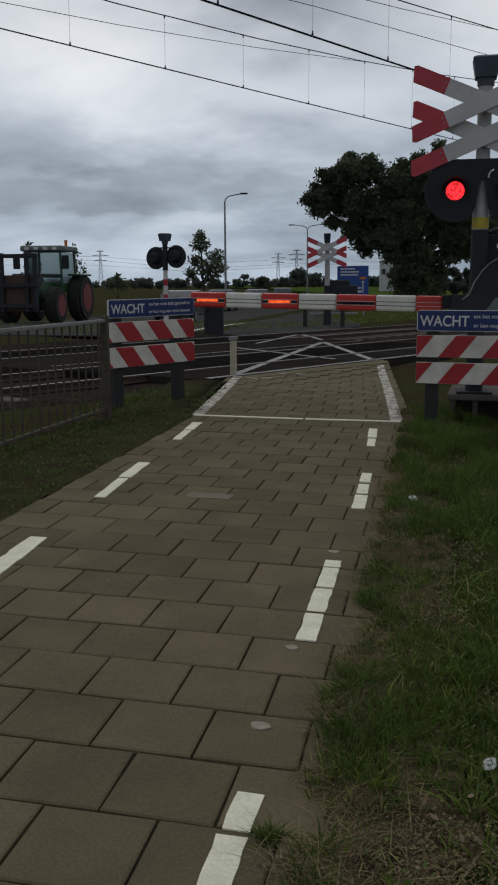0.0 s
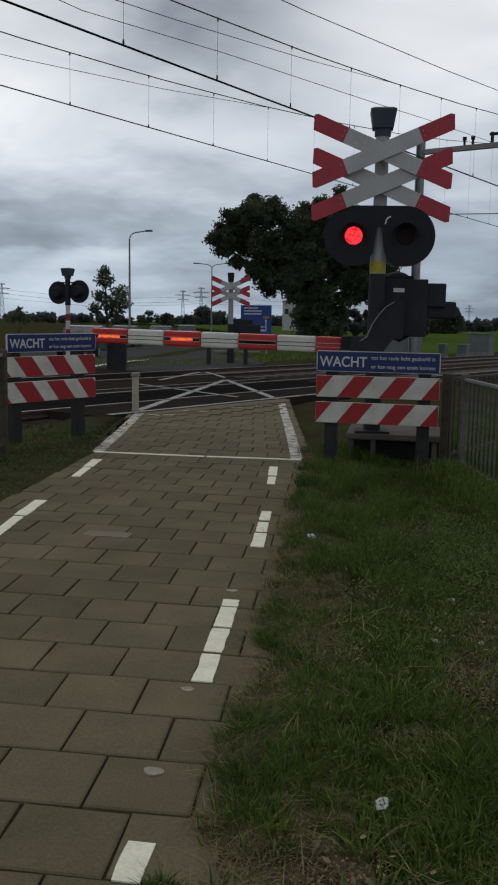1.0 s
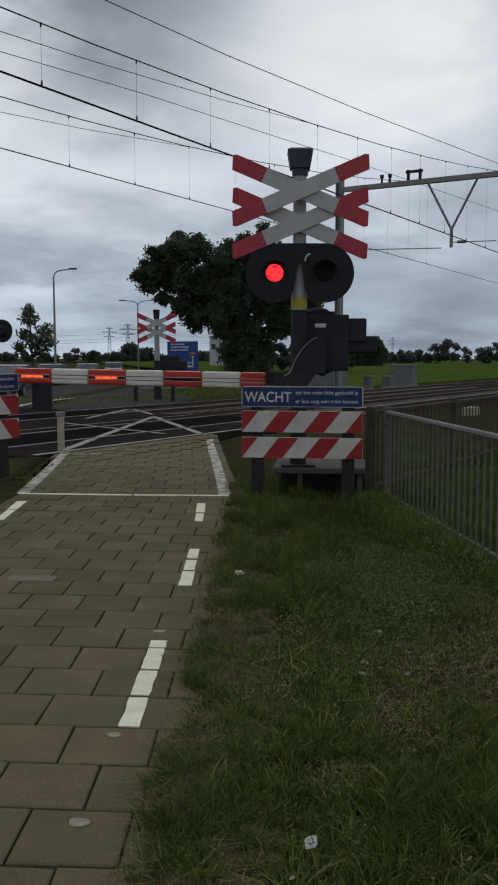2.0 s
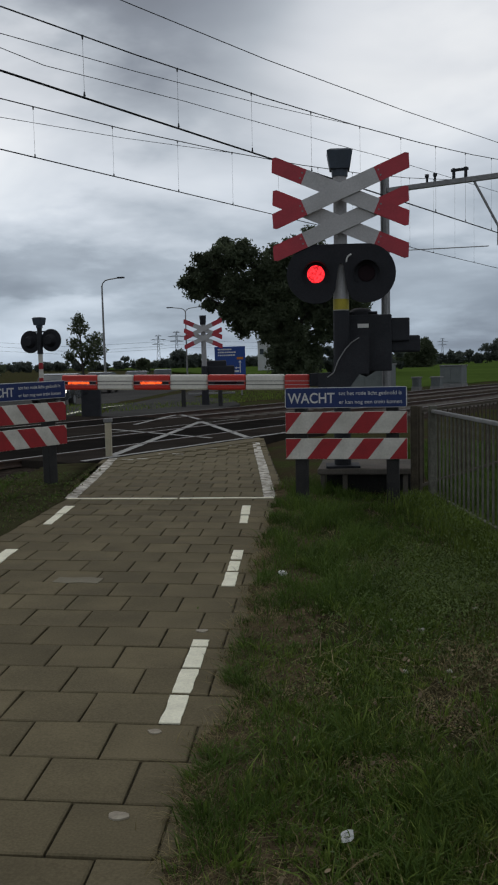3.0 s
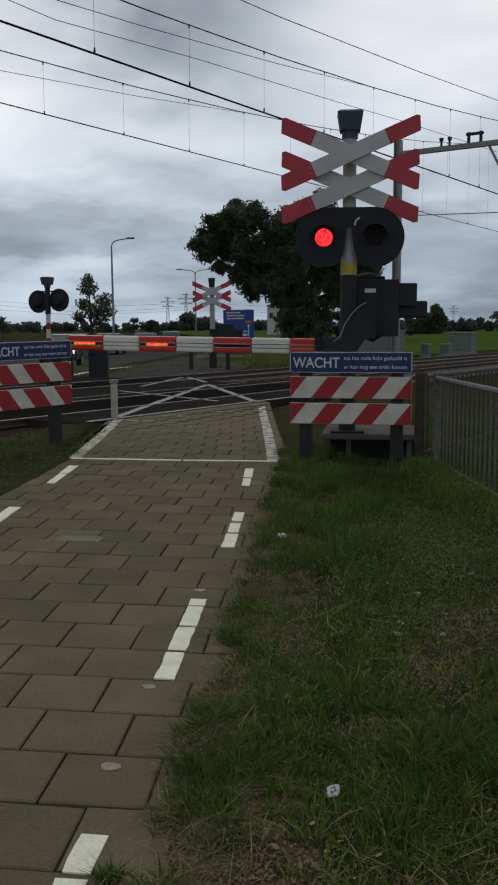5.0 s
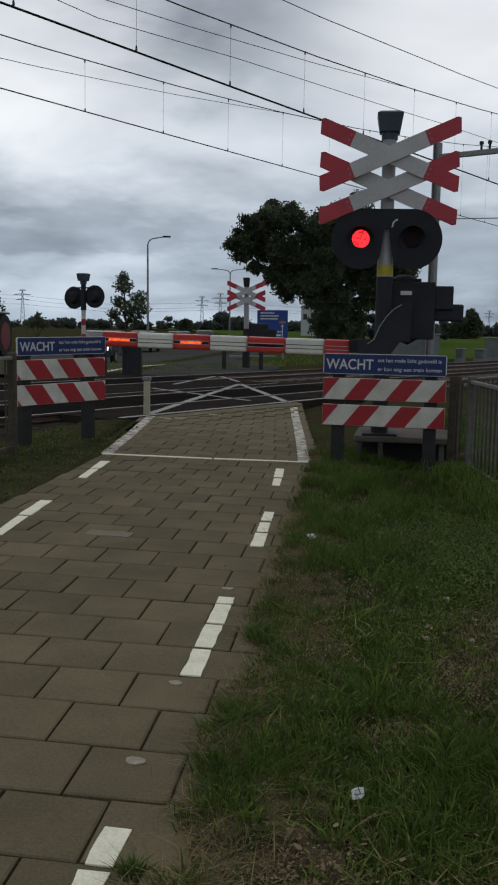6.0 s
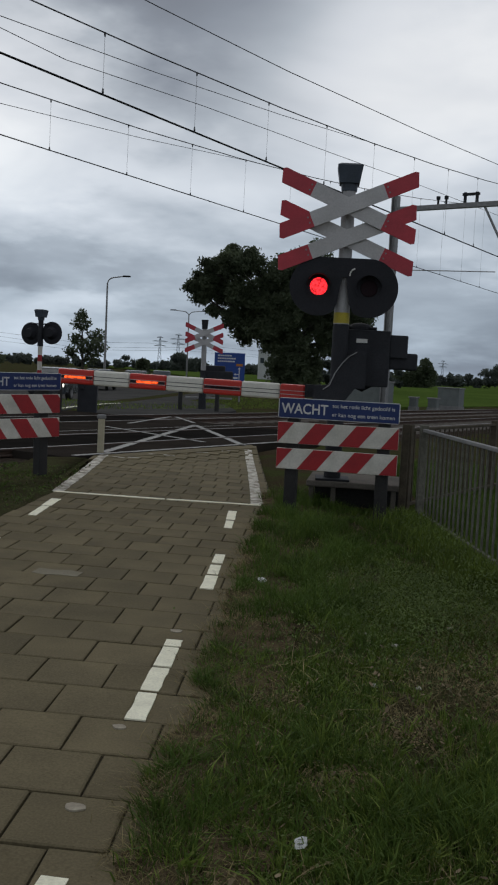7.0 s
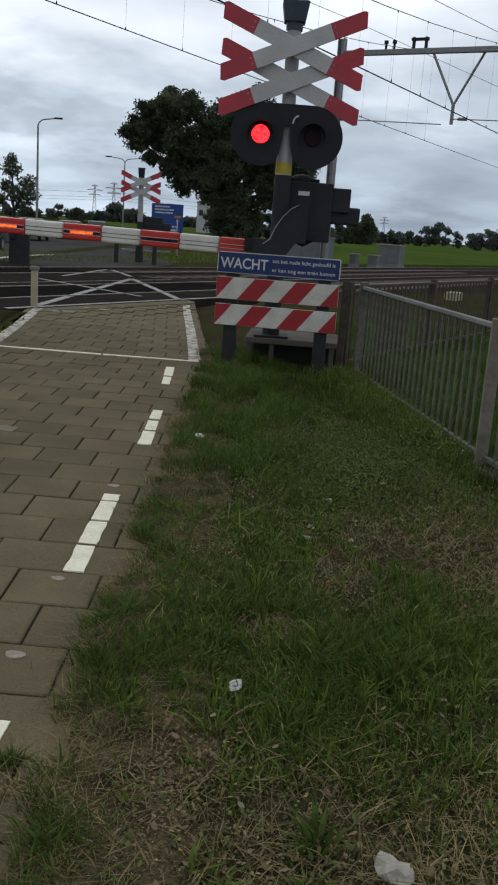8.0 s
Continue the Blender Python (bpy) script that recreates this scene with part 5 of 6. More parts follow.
def tractor(x, y, turn):
    t = thing("tractor", pose(x, y, turf(x, y) + 0.02, 0, 0, turn), "green tractor with red rims and front loader on the road", "tractor")
    q = bmesh.new()
    box(q, (-0.42, -2.2, 0.85), (0.42, -0.3, 1.55), bevel=0.08)
    part("bonnet", q, M_TRACTOR, t, "green bonnet")
    q = bmesh.new()
    box(q, (-0.3, -2.1, 0.5), (0.3, 1.2, 0.95), bevel=0.04)
    part("chassis", q, M_BLACK_STEEL, t)
    q = bmesh.new()
    for sx, sy in ((-0.72, -0.35), (0.72, -0.35), (-0.75, 1.15), (0.75, 1.15)):
        rod(q, (sx, sy, 1.2), (sx * 0.93, sy * 0.95, 2.72), 0.05, 0.05, 6)
    box(q, (-0.72, -0.35, 1.15), (0.72, 1.15, 1.5), bevel=0.05)
    cab = part("cab", q, M_TRACTOR, t, "green cab")
    q = bmesh.new()
    box(q, (-0.66, -0.36, 1.5), (0.66, -0.33, 2.62))
    part("windscreen", q, M_CAB_GLASS, cab)
    for sx in (-0.70, 0.70):
        q = bmesh.new()
        box(q, (sx - 0.012, -0.3, 1.5), (sx + 0.012, 1.1, 2.62))
        part("side_window", q, M_CAB_GLASS, cab)
    q = bmesh.new()
    box(q, (-0.82, -0.55, 2.66), (0.82, 1.3, 2.86), bevel=0.06)
    roof = part("roof", q, M_CABINET, cab, "grey cab roof")
    for k in range(4):
        q = bmesh.new()
        box(q, (-0.62 + k * 0.36, -0.585, 2.70), (-0.46 + k * 0.36, -0.54, 2.80), bevel=0.01)
        part("work_lamp", q, M_SIGN_WHITE, roof)
    q = bmesh.new()
    rod(q, (0.72, 0.2, 2.86), (0.72, 0.2, 3.08), 0.05, 0.06, 10)
    part("beacon", q, M_ORANGE, roof, "orange beacon")
    for sx in (-0.95, 0.95):
        wheel(t, sx, 1.05, 0.92, 0.92, 0.55, M_RIM)
        wheel(t, sx * 0.93, -1.55, 0.68, 0.68, 0.45, M_RIM)
        q = bmesh.new()
        lo, hi = sorted((sx * 0.75, sx * 1.25))
        box(q, (lo, 0.3, 1.75), (hi, 1.75, 1.83), bevel=0.03)
        part("fender", q, M_TRACTOR, t)
        q = bmesh.new()
        box(q, (sx - 0.13, -0.62, 2.0), (sx + 0.13, -0.52, 2.5), bevel=0.03)
        part("mirror", q, M_BLACK, t, "black mirror")
        q = bmesh.new()
        rod(q, (sx * 0.55, 0.1, 1.75), (sx * 0.55, -1.9, 1.75), 0.07, 0.07, 8)
        rod(q, (sx * 0.55, -1.9, 1.75), (sx * 0.55, -3.1, 0.6), 0.08, 0.07, 8)
        part("loader_arm", q, M_BLACK_STEEL, t, "dark loader arm")
    for sx in (-0.75, -0.45, 0.45, 0.75):
        q = bmesh.new()
        box(q, (sx - 0.06, -3.2, 0.5), (sx + 0.06, -3.05, 2.5), bevel=0.01)
        part("mast_rail", q, M_BLACK_STEEL, t, "dark steel lifting mast rail")
    q = bmesh.new()
    box(q, (-0.74, -3.04, 0.5), (0.74, -2.95, 1.75), bevel=0.02)
    part("carriage_plate", q, M_RUST, t, "rusty brown carriage plate")
    for z in (0.7, 1.4, 2.4):
        q = bmesh.new()
        box(q, (-0.85, -3.22, z - 0.07), (0.85, -3.08, z + 0.07), bevel=0.01)
        part("mast_crossbar", q, M_BLACK_STEEL, t, "dark steel crossbar")
    return t


tractor(-14.45, 33.1, 3)

# ---------- railway cabinets ----------
def cabinet(x, y, w, d, h, label, turn=-30):
    c = thing("railway_cabinet", pose(x, y, 0.03, 0, 0, turn), label, "equipment cabinet", "railway cabinets")
    q = bmesh.new()
    box(q, (-w / 2, -d / 2, 0.1), (w / 2, d / 2, h), bevel=0.015)
    part("body", q, M_CABINET, c)
    q = bmesh.new()
    box(q, (-w / 2 - 0.04, -d / 2 - 0.04, h), (w / 2 + 0.04, d / 2 + 0.04, h + 0.06), bevel=0.015)
    part("lid", q, M_CONCRETE, c)
    q = bmesh.new()
    box(q, (-w / 2 - 0.03, -d / 2 - 0.03, -0.3), (w / 2 + 0.03, d / 2 + 0.03, 0.1), bevel=0.01)
    part("plinth", q, M_CONCRETE, c)
    q = bmesh.new()
    box(q, (-w / 2 + 0.05, -d / 2 - 0.012, 0.16), (-0.01, -d / 2 + 0.003, h - 0.06), bevel=0.004)
    box(q, (0.01, -d / 2 - 0.012, 0.16), (w / 2 - 0.05, -d / 2 + 0.003, h - 0.06), bevel=0.004)
    part("door", q, M_CABINET, c)
    return c


cabinet(*az_place(3.4, 41), 2.2, 0.8, 1.1, "long grey railway equipment cabinet beyond the tracks")
cabinet(*az_place(8.5, 46), 1.1, 0.7, 0.95, "tall grey railway cabinet beyond the tracks")
cabinet(*az_place(6.3, 41.5), 0.32, 0.3, 0.48, "small pale railway cabinet on a foot")
cabinet(*az_place(7.5, 41.5), 0.42, 0.35, 0.48, "small grey railway cabinet on a foot")

q = bmesh.new()
box(q, (-0.3, -0.15, -0.25), (0.3, 0.15, 0.09), bevel=0.03)
tagged(part("concrete_block", q, material("cream_concrete", (0.42, 0.38, 0.25), (0.30, 0.27, 0.18), scale=5), m=pose(5.45, 23.9, 0.0, 0, 0, 60)), "pale cream concrete block beside the tracks", "concrete block")
# ---------- litter ----------
def crumple(x, y, z, r, mat, name, label, cat, seed, flat=0.5):
    rnd = random.Random(seed)
    q = bmesh.new()
    bmesh.ops.create_icosphere(q, subdivisions=2, radius=r)
    for v in q.verts:
        k = 1 + rnd.uniform(-0.35, 0.25)
        v.co = Vector((v.co.x * k, v.co.y * k * 0.8, v.co.z * k * flat))
    return tagged(part(name, q, mat, m=pose(x, y, z, 0, 0, seed * 40)), label, cat)


q = bmesh.new()
sheet = [[q.verts.new((x_, y_, z_)) for x_, y_, z_ in row] for row in (((-0.030, -0.020, 0.0), (0.003, -0.026, 0.004), (0.026, -0.006, 0.0)), ((-0.018, 0.016, 0.016), (0.010, 0.018, 0.022), (0.034, 0.020, 0.014)))]
for c_ in range(2):
    q.faces.new((sheet[0][c_], sheet[0][c_ + 1], sheet[1][c_ + 1], sheet[1][c_]))
ext = bmesh.ops.extrude_face_region(q, geom=q.faces[:])
bmesh.ops.translate(q, vec=(0, 0, -0.001), verts=[v for v in ext["geom"] if isinstance(v, bmesh.types.BMVert)])
bmesh.ops.recalc_face_normals(q, faces=q.faces)
scrap = tagged(part("paper_scrap", q, M_PAPER, m=pose(0.207, 2.43, turf(0.207, 2.43) + 0.022, 8, 0, 24) @ Matrix.Scale(0.76, 4)), "folded scrap of white paper in the grass", "litter")
q = bmesh.new()
for k in (0, 2):
    box(q, (-0.012 + 0.002 * k, -0.012 + 0.009 * k, 0.0098 + 0.0036 * k), (0.006 + 0.003 * k, -0.0105 + 0.009 * k, 0.0108 + 0.0036 * k))
part("print", q, M_TAR, scrap, "faint dark print")
crumple(-0.078, 5.56, turf(-0.078, 5.56) + 0.02, 0.04, M_PAPER, "plastic_wrapper", "crumpled pale plastic wrapper in the grass", "litter", 2, 0.5)
crumple(0.558, 1.715, turf(0.558, 1.715) + 0.015, 0.045, M_STONE, "stone", "pale angular stone in the grass", "stone", 3, 0.5)
for k in range(14):
    rnd = random.Random(100 + k)
    x, y = rnd.uniform(0.3, 1.7), rnd.uniform(1.6, 6.5)
    crumple(x, y, turf(x, y) + 0.012, rnd.uniform(0.01, 0.02), M_STONE, "pebble", "small pale pebble in thin grass", "stone", 200 + k, 0.5)

for x, y, r in ((-0.45, 2.55, 0.03), (-0.45, 3.16, 0.025), (-0.43, 4.4, 0.03)):
    q = bmesh.new()
    lying(q, [(r * (1 + 0.3 * noise.noise((a * 1.3, x * 9, y))) * math.cos(a), 0.8 * r * (1 + 0.3 * noise.noise((a * 1.3, x * 9, y + 4))) * math.sin(a)) for a in np.linspace(0, 6.0, 12)], -0.002, 0.004)
    tagged(part("paint_spot", q, M_STAIN, m=pose(x, y, paved(x, y), 0, 1.2, 0)), "pale worn paint spot on the tiles", "road marking", kind="structure")

# ---------- grass ----------
def blades(name, mat, count, region, h, w, seed, label, lean=0.5, density=None):
    rnd = random.Random(seed)
    verts, faces = [], []
    made = 0
    while made < count:
        x, y = region(rnd)
        made += 1
        if density and rnd.random() > density(x, y):
            continue
        z = turf(x, y) - 0.015
        hh = h * rnd.uniform(0.35, 1.25)
        ww = w * rnd.uniform(0.6, 1.3)
        a = rnd.uniform(0, 6.283)
        cx, sx_ = math.cos(a), math.sin(a)
        b = rnd.uniform(0, 6.283)
        ln = hh * lean * rnd.uniform(0.1, 1.5)
        lx, ly = math.cos(b) * ln, math.sin(b) * ln
        k = len(verts)
        verts += [(x - cx * ww, y - sx_ * ww, z), (x + cx * ww, y + sx_ * ww, z),
                  (x + lx * 0.35 + cx * ww * 0.7, y + ly * 0.35 + sx_ * ww * 0.7, z + hh * 0.6), (x + lx * 0.35 - cx * ww * 0.7, y + ly * 0.35 - sx_ * ww * 0.7, z + hh * 0.6),
                  (x + lx, y + ly, z + hh * 0.95)]
        faces += [(k, k + 1, k + 2, k + 3), (k + 3, k + 2, k + 4)]
    return from_lists(name, verts, faces, mat, None, label, "grass")


def verge_edge(y):
    return PATH_R + path_shift(y) - 0.07 + 0.10 * noise.noise((y * 1.6, 4.0, 0)) + 0.07 * noise.noise((y * 5, 9.0, 0)) + 0.04 * noise.noise((y * 17, 2.0, 0))


def verge_right(rnd):
    y = 1.2 + 8.6 * rnd.random() ** 1.5
    return verge_edge(y) + (2.0 + 0.16 * y) * rnd.random() ** 1.05, y


def verge_left(rnd):
    y = 3.6 + 7.4 * rnd.random()
    return PATH_L + path_shift(y) - 0.02 - 1.1 * rnd.random(), y


# worn places in the verge: middle, half widths, and how much grass is gone
WORN = ((0.98, 4.0, 0.38, 0.5, 1.0), (1.4, 3.7, 0.45, 0.75, 0.97), (0.45, 5.75, 0.16, 0.22, 0.8), (1.2, 5.0, 0.25, 0.35, 0.6), (0.85, 1.78, 0.6, 0.26, 0.85), (0.25, 1.65, 0.35, 0.28, 0.7), (1.2, 4.4, 0.3, 0.4, 0.85),
        (0.05, 2.05, 0.12, 0.25, 0.6), (0.35, 2.9, 0.14, 0.16, 0.5), (1.3, 2.1, 0.3, 0.4, 0.6), (0.62, 3.35, 0.16, 0.14, 0.5), (0.1, 3.5, 0.1, 0.16, 0.4))


def wear(x, y):
    keep = 1.0
    x += 0.10 * noise.noise((x * 3.0, y * 3.0, 12.0))
    y += 0.14 * noise.noise((x * 3.0, y * 2.5, 15.0))
    for cx, cy, rx, ry, k in WORN:
        r2 = ((x - cx) / rx) ** 2 + ((y - cy) / ry) ** 2
        keep *= 1 - k / (1 + r2 ** 3)
    return keep


def tuft(x, y):
    rim = 0.12 + 0.88 * step(0.03, 0.26, x - verge_edge(y) + 0.07 * noise.noise((x * 5, y * 5, 3.0)))
    patchy = min(max(0.72 + 1.3 * noise.noise((x * 2.3, y * 1.9, 2.0)), 0.10), 1)
    return rim * patchy * wear(x, y)


def lush(x, y):
    """How tall the grass stands: highest in the shelter before the sign, low where people tread."""
    far = step(3.9, 5.6, y) * step(0.75, 0.35, x)
    mid = step(1.9, 2.5, y) * step(3.9, 3.2, y)
    return (0.50 + 0.75 * far + 0.35 * mid) * (0.6 + 0.4 * wear(x, y)) * (1 + 0.6 * noise.noise((x * 3.1, y * 2.4, 21.0)))


def tufts(name, mat, count, region, h, w, seed, label, per=12, spread=0.02, lean=0.8, density=None, tall=None):
    """Grass in tufts: blades spring from one root and bend outwards."""
    rnd = random.Random(seed)
    verts, faces = [], []
    for _ in range(count):
        x0, y0 = region(rnd)
        if density and rnd.random() > density(x0, y0):
            continue
        size = h * (tall(x0, y0) if tall else 1) * rnd.uniform(0.6, 1.3)
        sway, sway_dir = rnd.uniform(0, 0.6), rnd.uniform(0, 6.283)
        for _ in range(rnd.randint(per // 2, per + per // 2)):
            b = rnd.uniform(0, 6.283)
            off = abs(rnd.gauss(0, spread))
            x, y = x0 + math.cos(b) * off, y0 + math.sin(b) * off
            z = turf(x, y) - 0.012
            hh, ww = size * rnd.uniform(0.5, 1.2), w * rnd.uniform(0.6, 1.3)
            out = hh * lean * rnd.uniform(0.15, 1.3)
            lx, ly = math.cos(b) * out + math.cos(sway_dir) * hh * sway, math.sin(b) * out + math.sin(sway_dir) * hh * sway
            a = rnd.uniform(0, 6.283)
            cx, sy = math.cos(a) * ww, math.sin(a) * ww
            k = len(verts)
            verts += [(x - cx, y - sy, z), (x + cx, y + sy, z),
                      (x + lx * 0.34 + cx * 0.75, y + ly * 0.34 + sy * 0.75, z + hh * 0.62), (x + lx * 0.34 - cx * 0.75, y + ly * 0.34 - sy * 0.75, z + hh * 0.62),
                      (x + lx, y + ly, z + hh * 0.92)]
            faces += [(k, k + 1, k + 2, k + 3), (k + 3, k + 2, k + 4)]
    return from_lists(name, verts, faces, mat, None, label, "grass")


q = bmesh.new()
lying(q, [(-1.45, 5.33), (-1.36, 5.31), (-1.27, 5.33), (-1.17, 5.32), (-1.16, 5.44), (-1.25, 5.47), (-1.34, 5.45), (-1.44, 5.46)], lambda x, y: paved(x, y) - 0.004, lambda x, y: paved(x, y) + 0.0042)
tagged(part("mortar_patch", q, material("smeared_mortar", (0.205, 0.182, 0.125), (0.165, 0.142, 0.092), scale=8, fine=90, rough=0.9, bump=0.2)), "pale smear of mortar across the tiles", "patch", kind="structure")

# soil and roots creeping over the outer tiles
q = bmesh.new()
prev = None
for k in range(190):
    y = -1.5 + k * 0.06
    e = verge_edge(y) - 0.035 + 0.03 * noise.noise((y * 14, 1.0, 5.0))
    row = [q.verts.new((x_, y, paved(x_, y) + dz_)) for x_, dz_ in ((e, -0.004), (e + 0.03, 0.006), (e + 0.1, 0.014), (e + 0.4, 0.004))]
    if prev:
        for i in range(3):
            q.faces.new((prev[i], prev[i + 1], row[i + 1], row[i]))
    prev = row
tagged(part("verge_soil", q, M_DIRT, smooth=True), "brown soil and dry roots along the path's edge", "soil", kind="structure")
q = bmesh.new()
prev = None
for k in range(110):
    y = 2.9 + k * 0.08
    e = PATH_L + path_shift(y) + 0.03 * noise.noise((y * 5, 1.0, 5.0)) + 0.02 * noise.noise((y * 15, 1.0, 5.0))
    row = [q.verts.new((x_, y, paved(x_, y) + dz_ + 0.012 * noise.noise((x_ * 3, y * 3, 1)))) for x_, dz_ in ((e - 0.14 * step(8.6, 9.4, y), -0.004), (e - 0.16 * step(8.6, 9.4, y) - 0.05, 0.008), (e - 0.2, 0.012), (e - 0.45, 0.008), (e - 0.85, -0.012))]
    if prev and across(e, y) > -8.3:
        for i in range(4):
            q.faces.new((prev[i], prev[i + 1], row[i + 1], row[i]))
    prev = row
bmesh.ops.recalc_face_normals(q, faces=q.faces)
tagged(part("verge_soil", q, M_MOSS, smooth=True), "dark mossy soil beside the path", "soil", kind="structure")

M_GRASS_DEEP = leafy("deep_grass_blades", (0.104, 0.162, 0.032), (0.052, 0.086, 0.017), scale=1.2, through_light=0.32)
M_GRASS_YOUNG = leafy("young_grass_blades", (0.27, 0.32, 0.075), (0.14, 0.19, 0.040), scale=2.2, through_light=0.35)
near_verge = lambda r: (lambda y: (verge_edge(y) + 0.04 + 1.8 * r.random(), y))(1.25 + 2.9 * r.random() ** 1.15)
tufts("verge_grass", M_GRASS_DEEP, 15500, verge_right, 0.092, 0.0026, 21, "deep green tufts of grass on the verge", 13, 0.024, 0.8, tuft, lush)
tufts("verge_grass", M_GRASS, 8200, verge_right, 0.088, 0.0026, 45, "green grass of uneven height on the verge", 10, 0.02, 0.7, lambda x, y: tuft(x, y) * (0.35 + 0.65 * step(5.2, 3.4, y)), lush)
tufts("verge_grass", M_GRASS_YOUNG, 2400, near_verge, 0.075, 0.0026, 46, "pale young blades in the near verge", 7, 0.025, 0.8, tuft, lush)
tufts("broad_grass", M_GRASS, 420, near_verge, 0.06, 0.0046, 47, "broad-bladed grass rosettes in the near verge", 11, 0.010, 1.3, lambda x, y: 0.8 * wear(x, y))
tufts("broad_grass", M_GRASS_DEEP, 1, lambda r: (0.40, 1.78), 0.085, 0.006, 48, "dark green rosette of broad blades", 34, 0.02, 1.2)
blades("verge_grass", M_GRASS, 16000, lambda r: (lambda y: (verge_edge(y) + 0.1 + 2.0 * r.random(), y))(-1.5 + 2.7 * r.random()), 0.06, 0.004, 42, "green grass on the verge", 0.8, tuft)
tufts("verge_grass", M_GRASS_DEEP, 950, verge_left, 0.05, 0.003, 23, "low dark green grass beside the path", 11, 0.03, 1.1, lambda x, y: min(max(0.55 + 1.6 * noise.noise((x * 2.2, y * 1.8, 5.0)), 0.05), 1))
blades("dry_grass", M_GRASS_DRY, 90000, verge_right, 0.042, 0.0019, 24, "dry straw lying in the grass", 2.0, lambda x, y: 0.20 + 0.3 * step(3.0, 2.0, y) + 0.5 * (1 - wear(x, y)) + 0.4 * step(0.15, 0.0, x - verge_edge(y) - 0.05))
blades("dry_grass", M_GRASS_DRY, 2600, near_verge, 0.055, 0.0030, 41, "broad dry blades lying in the near verge", 2.4)
blades("dry_grass", M_GRASS_DRY, 2600, verge_left, 0.04, 0.0025, 25, "dry straw beside the path", 1.8)
blades("edge_straw", M_GRASS_DRY, 19000, lambda r: (lambda y: (verge_edge(y) + r.gauss(0.06, 0.06), y))(1.2 + 6.5 * r.random() ** 1.3), 0.045, 0.0016, 26, "dry grass roots creeping over the tiles", 2.0)
tufts("edge_grass", M_GRASS_DEEP, 1700, lambda r: (lambda y: (verge_edge(y) + abs(r.gauss(0.02, 0.06)), y))(1.2 + 7.5 * r.random() ** 1.3), 0.06, 0.0026, 28, "tufts of grass along the path's edge", 12, 0.02, 1.1, lambda x, y: min(0.12 + 2.6 * max(noise.noise((0.3, y * 2.3, 7.0)), 0), 1))
blades("far_verge_grass", M_GRASS, 8000, lambda r: on_track(-17.5 - 9 * r.random() ** 1.3, 15 + 22 * r.random()), 0.12, 0.010, 27, "long grass beyond the tracks", 0.5)


blades("rail_side_grass", M_GRASS_DEEP, 52000, lambda r: (1.4 + 4.5 * r.random(), 5.0 + 9.5 * r.random()), 0.16, 0.006, 29, "rough grass behind the railing", 0.6, lambda x, y: 0.9 * step(-8.2, -7.2, across(x, y)) * step(1.75, 1.9, x + 0.128 * (y - 8.62) + 0.515) if y > 5.4 else 0.6)
blades("rail_side_grass", M_GRASS_DEEP, 3500, lambda r: (-3.2 - 3.0 * r.random(), 5.0 + 6.0 * r.random()), 0.10, 0.005, 30, "rough grass behind the railing", 0.6, lambda x, y: 0.5 * step(-8.4, -7.0, across(x, y)))


def by_railing(r):
    t = r.random()
    return 1.235 + 0.405 * t - 0.04 - abs(r.gauss(0, 0.16)), 8.62 - 3.16 * t


blades("railing_weeds", M_GRASS, 8000, by_railing, 0.17, 0.004, 36, "tall weeds and grass along the foot of the railing", 0.45, lambda x, y: 0.55 + 0.4 * noise.noise((y * 2.0, 0.0, 3.0)) - 0.35 * step(6.4, 5.5, y))


def weeds(name, count, region, size, seed, label, mat, tall=0.06):
    rnd = random.Random(seed)
    verts, faces = [], []
    for _ in range(count):
        x, y = region(rnd)
        z = turf(x, y) + rnd.uniform(0.01, tall)
        a = rnd.uniform(0, 6.283)
        s = size * rnd.uniform(0.6, 1.3)
        t = rnd.uniform(-1.1, 1.1)
        k = len(verts)
        for u, v in ((-1, 0), (-0.3, 0.7), (0.7, 0.5), (1, 0), (0.6, -0.55), (-0.4, -0.6)):
            verts.append((x + s * (u * math.cos(a) - v * math.sin(a)), y + s * (u * math.sin(a) + v * math.cos(a)), z + s * u * t))
        faces.append(tuple(range(k, k + 6)))
    return from_lists(name, verts, faces, mat, None, label, "weeds")


worn_spot = lambda r: (lambda p: (p[0] + r.gauss(0, 0.55) * p[2], p[1] + r.gauss(0, 0.55) * p[3]))(r.choice(WORN))
M_DEAD = leafy("dead_leaves", (0.26, 0.20, 0.12), (0.11, 0.078, 0.045), scale=5.0, through_light=0.0)
tufts("weed_stems", M_GRASS, 1100, lambda r: (0.85 + r.gauss(0, 0.34), 5.35 + r.gauss(0, 0.6)), 0.06, 0.003, 49, "short weeds among the clover", 9, 0.025, 0.9)
weeds("clover_leaves", 15000, lambda r: (0.85 + r.gauss(0, 0.34), 5.35 + r.gauss(0, 0.6)), 0.0056, 31, "low grey-green clover and weeds in the grass", M_WEED, 0.075)
weeds("clover_leaves", 3800, lambda r: (r.uniform(-0.1, 1.7), 1.3 + 3.4 * r.random()), 0.006, 43, "scattered clover leaves in the near verge", M_WEED, 0.04)
weeds("wood_chips", 8500, lambda r: (lambda p: (min(p[0], 1.8), p[1]))(worn_spot(r)), 0.0048, 35, "dry brown chips on bare soil", M_CHIPS, 0.02)
weeds("wood_chips", 1500, lambda r: (r.uniform(-0.15, 1.3), 1.75 + r.gauss(0, 0.28)), 0.0036, 38, "dry brown chips and leaf crumbs on bare soil", M_CHIPS, 0.012)
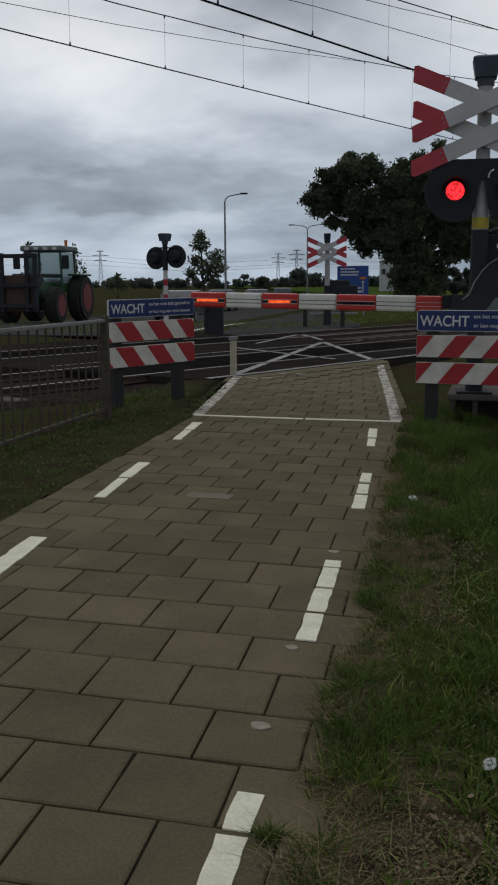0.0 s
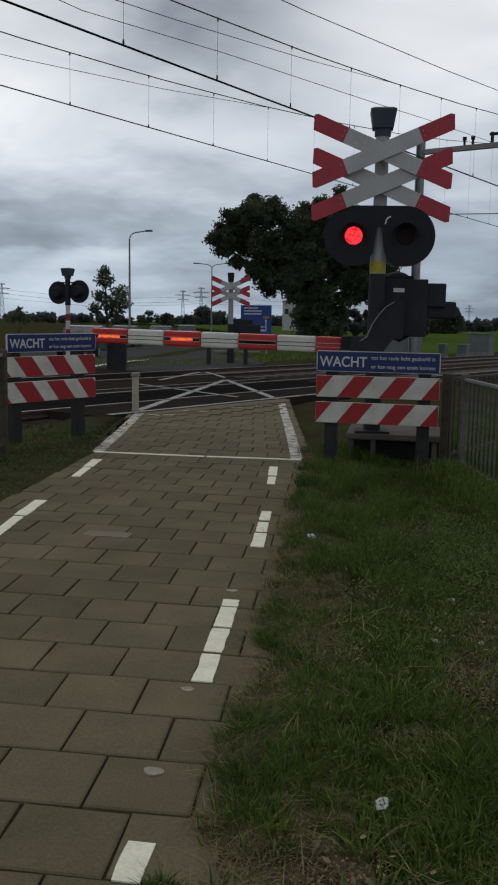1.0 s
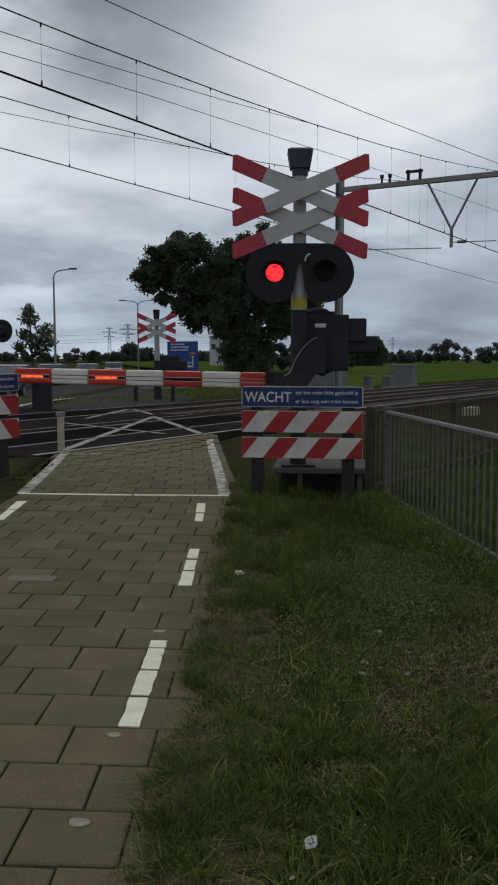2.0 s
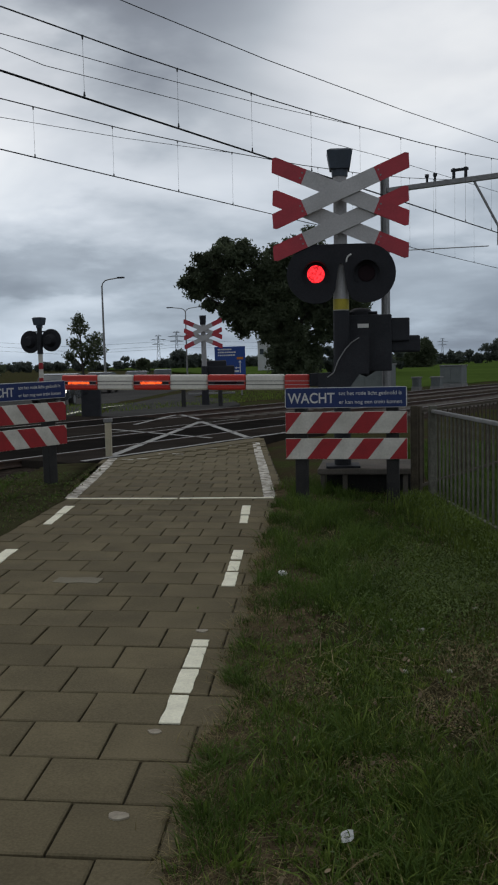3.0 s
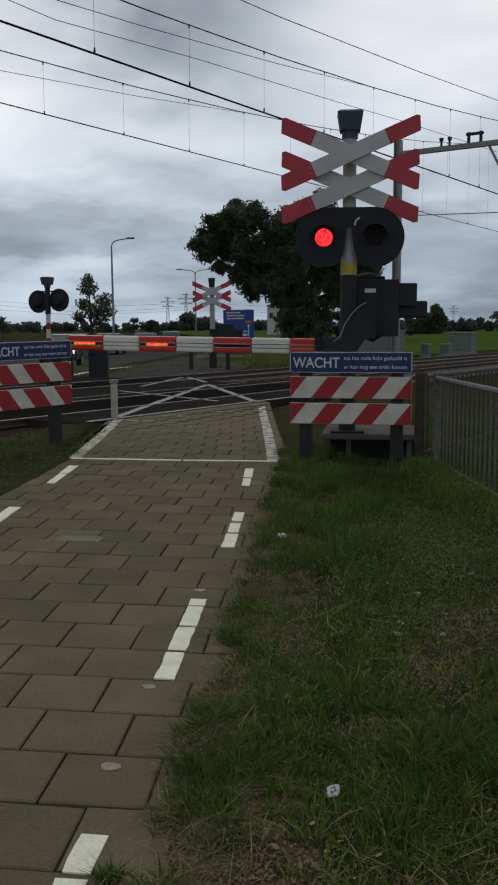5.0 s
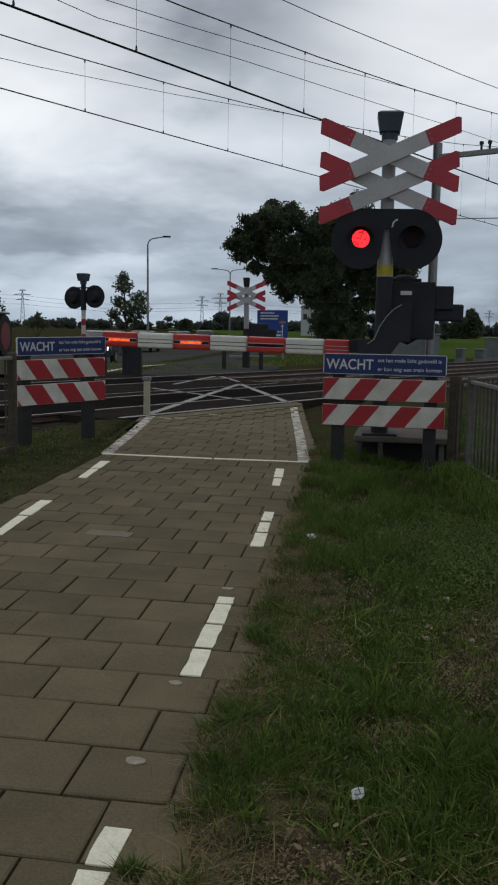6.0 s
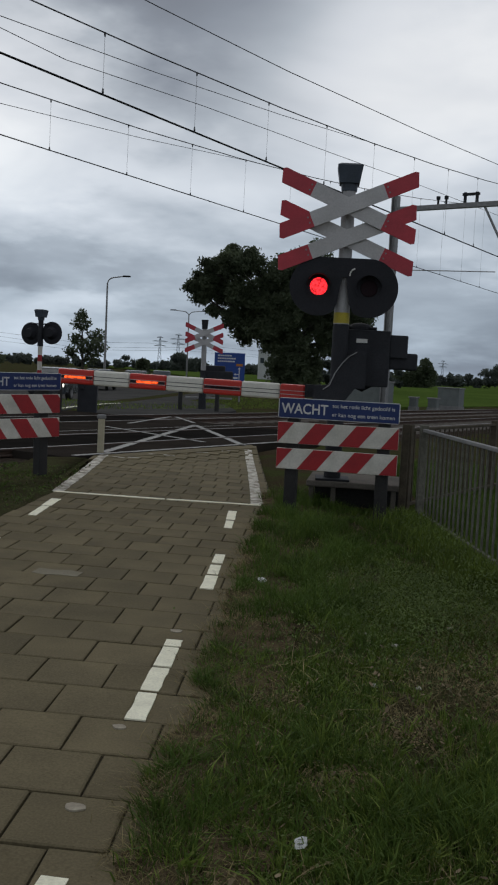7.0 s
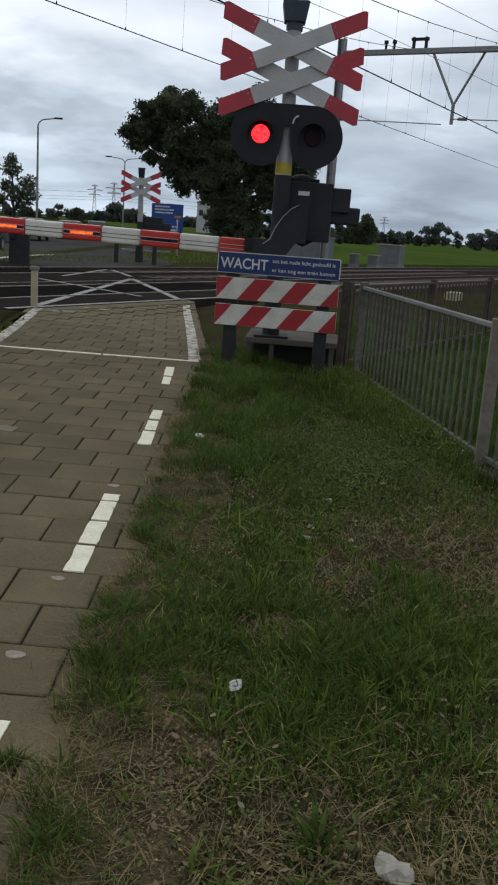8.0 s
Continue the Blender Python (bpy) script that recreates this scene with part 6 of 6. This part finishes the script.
tufts("path_tuft", M_GRASS_DEEP, 16, lambda r: (-0.327 + r.gauss(0, 0.03), 2.005 + r.gauss(0, 0.012)), 0.045, 0.0018, 39, "tuft of grass growing from a tile joint", 14, 0.014, 1.3)
weeds("dead_leaves", 420, lambda r: (r.uniform(0.0, 1.6), 1.3 + 3.2 * r.random() ** 1.3), 0.0105, 33, "dry brown leaves among the grass", M_DEAD, 0.03)
weeds("clover_leaves", 3000, lambda r: (lambda p: (p[0] - 0.05, p[1]))(by_railing(r)), 0.009, 37, "low leafy weeds at the foot of the railing", M_WEED, 0.14)
weeds("clover_leaves", 2200, verge_left, 0.010, 34, "low weeds beside the path", M_GRASS_DEEP, 0.03)

# ---------- paving tiles ----------
T = 0.302
rnd_tile = random.Random(77)


def tile_mesh(w, d):
    bm = bmesh.new()
    g, e = 0.0042, 0.006
    lo = [(-w / 2 + g, -d / 2 + g), (w / 2 - g, -d / 2 + g), (w / 2 - g, d / 2 - g), (-w / 2 + g, d / 2 - g)]
    hi = [(-w / 2 + g + e, -d / 2 + g + e), (w / 2 - g - e, -d / 2 + g + e), (w / 2 - g - e, d / 2 - g - e), (-w / 2 + g + e, d / 2 - g - e)]
    rings = [[bm.verts.new((x, y, z)) for x, y in pts] for pts, z in ((lo, -0.05), (lo, -0.004), (hi, 0.0))]
    for a, b in zip(rings, rings[1:]):
        for i in range(4):
            bm.faces.new((a[i], a[(i + 1) % 4], b[(i + 1) % 4], b[i]))
    bm.faces.new(rings[-1])
    bmesh.ops.recalc_face_normals(bm, faces=bm.faces)
    return bm


FULL, HALF = mesh_of("tile", tile_mesh(T, T), M_TILE), mesh_of("half_tile", tile_mesh(T / 2, T), M_TILE)
FAR_TILES = bmesh.new()
for k in range(14, -42, -1):
    yc = 3.2346 - T * (k + 0.5)
    even = k % 2 == 0
    x = PATH_L
    row_shift = rnd_tile.gauss(0, 0.006)
    while x < PATH_R - 0.01:
        half = even and (x == PATH_L or PATH_R - x < T * 0.75)
        w = T / 2 if half else T
        xc = x + w / 2 + path_shift(yc) + row_shift
        x += w
        if across(xc, yc) < -8.3:
            continue
        m = pose(xc, yc, paved(xc, yc) + rnd_tile.uniform(-0.003, 0.002), rnd_tile.gauss(0, 0.25), 1.2 * (1 - step(-7.2, -8.6, across(xc, yc))) + rnd_tile.gauss(0, 0.25), rnd_tile.gauss(0, 0.35))
        if yc < 11.2:
            ob = new("tile", HALF if half else FULL)
            ob.parent = cycle_path
            ob.matrix_basis = m
        else:
            me = FULL if not half else HALF
            n0 = len(FAR_TILES.verts)
            FAR_TILES.from_mesh(me)
            FAR_TILES.verts.ensure_lookup_table()
            bmesh.ops.transform(FAR_TILES, matrix=m, verts=FAR_TILES.verts[n0:])
part("far_tiles", FAR_TILES, M_TILE, cycle_path, "concrete tiles near the crossing deck", kind="stuff")
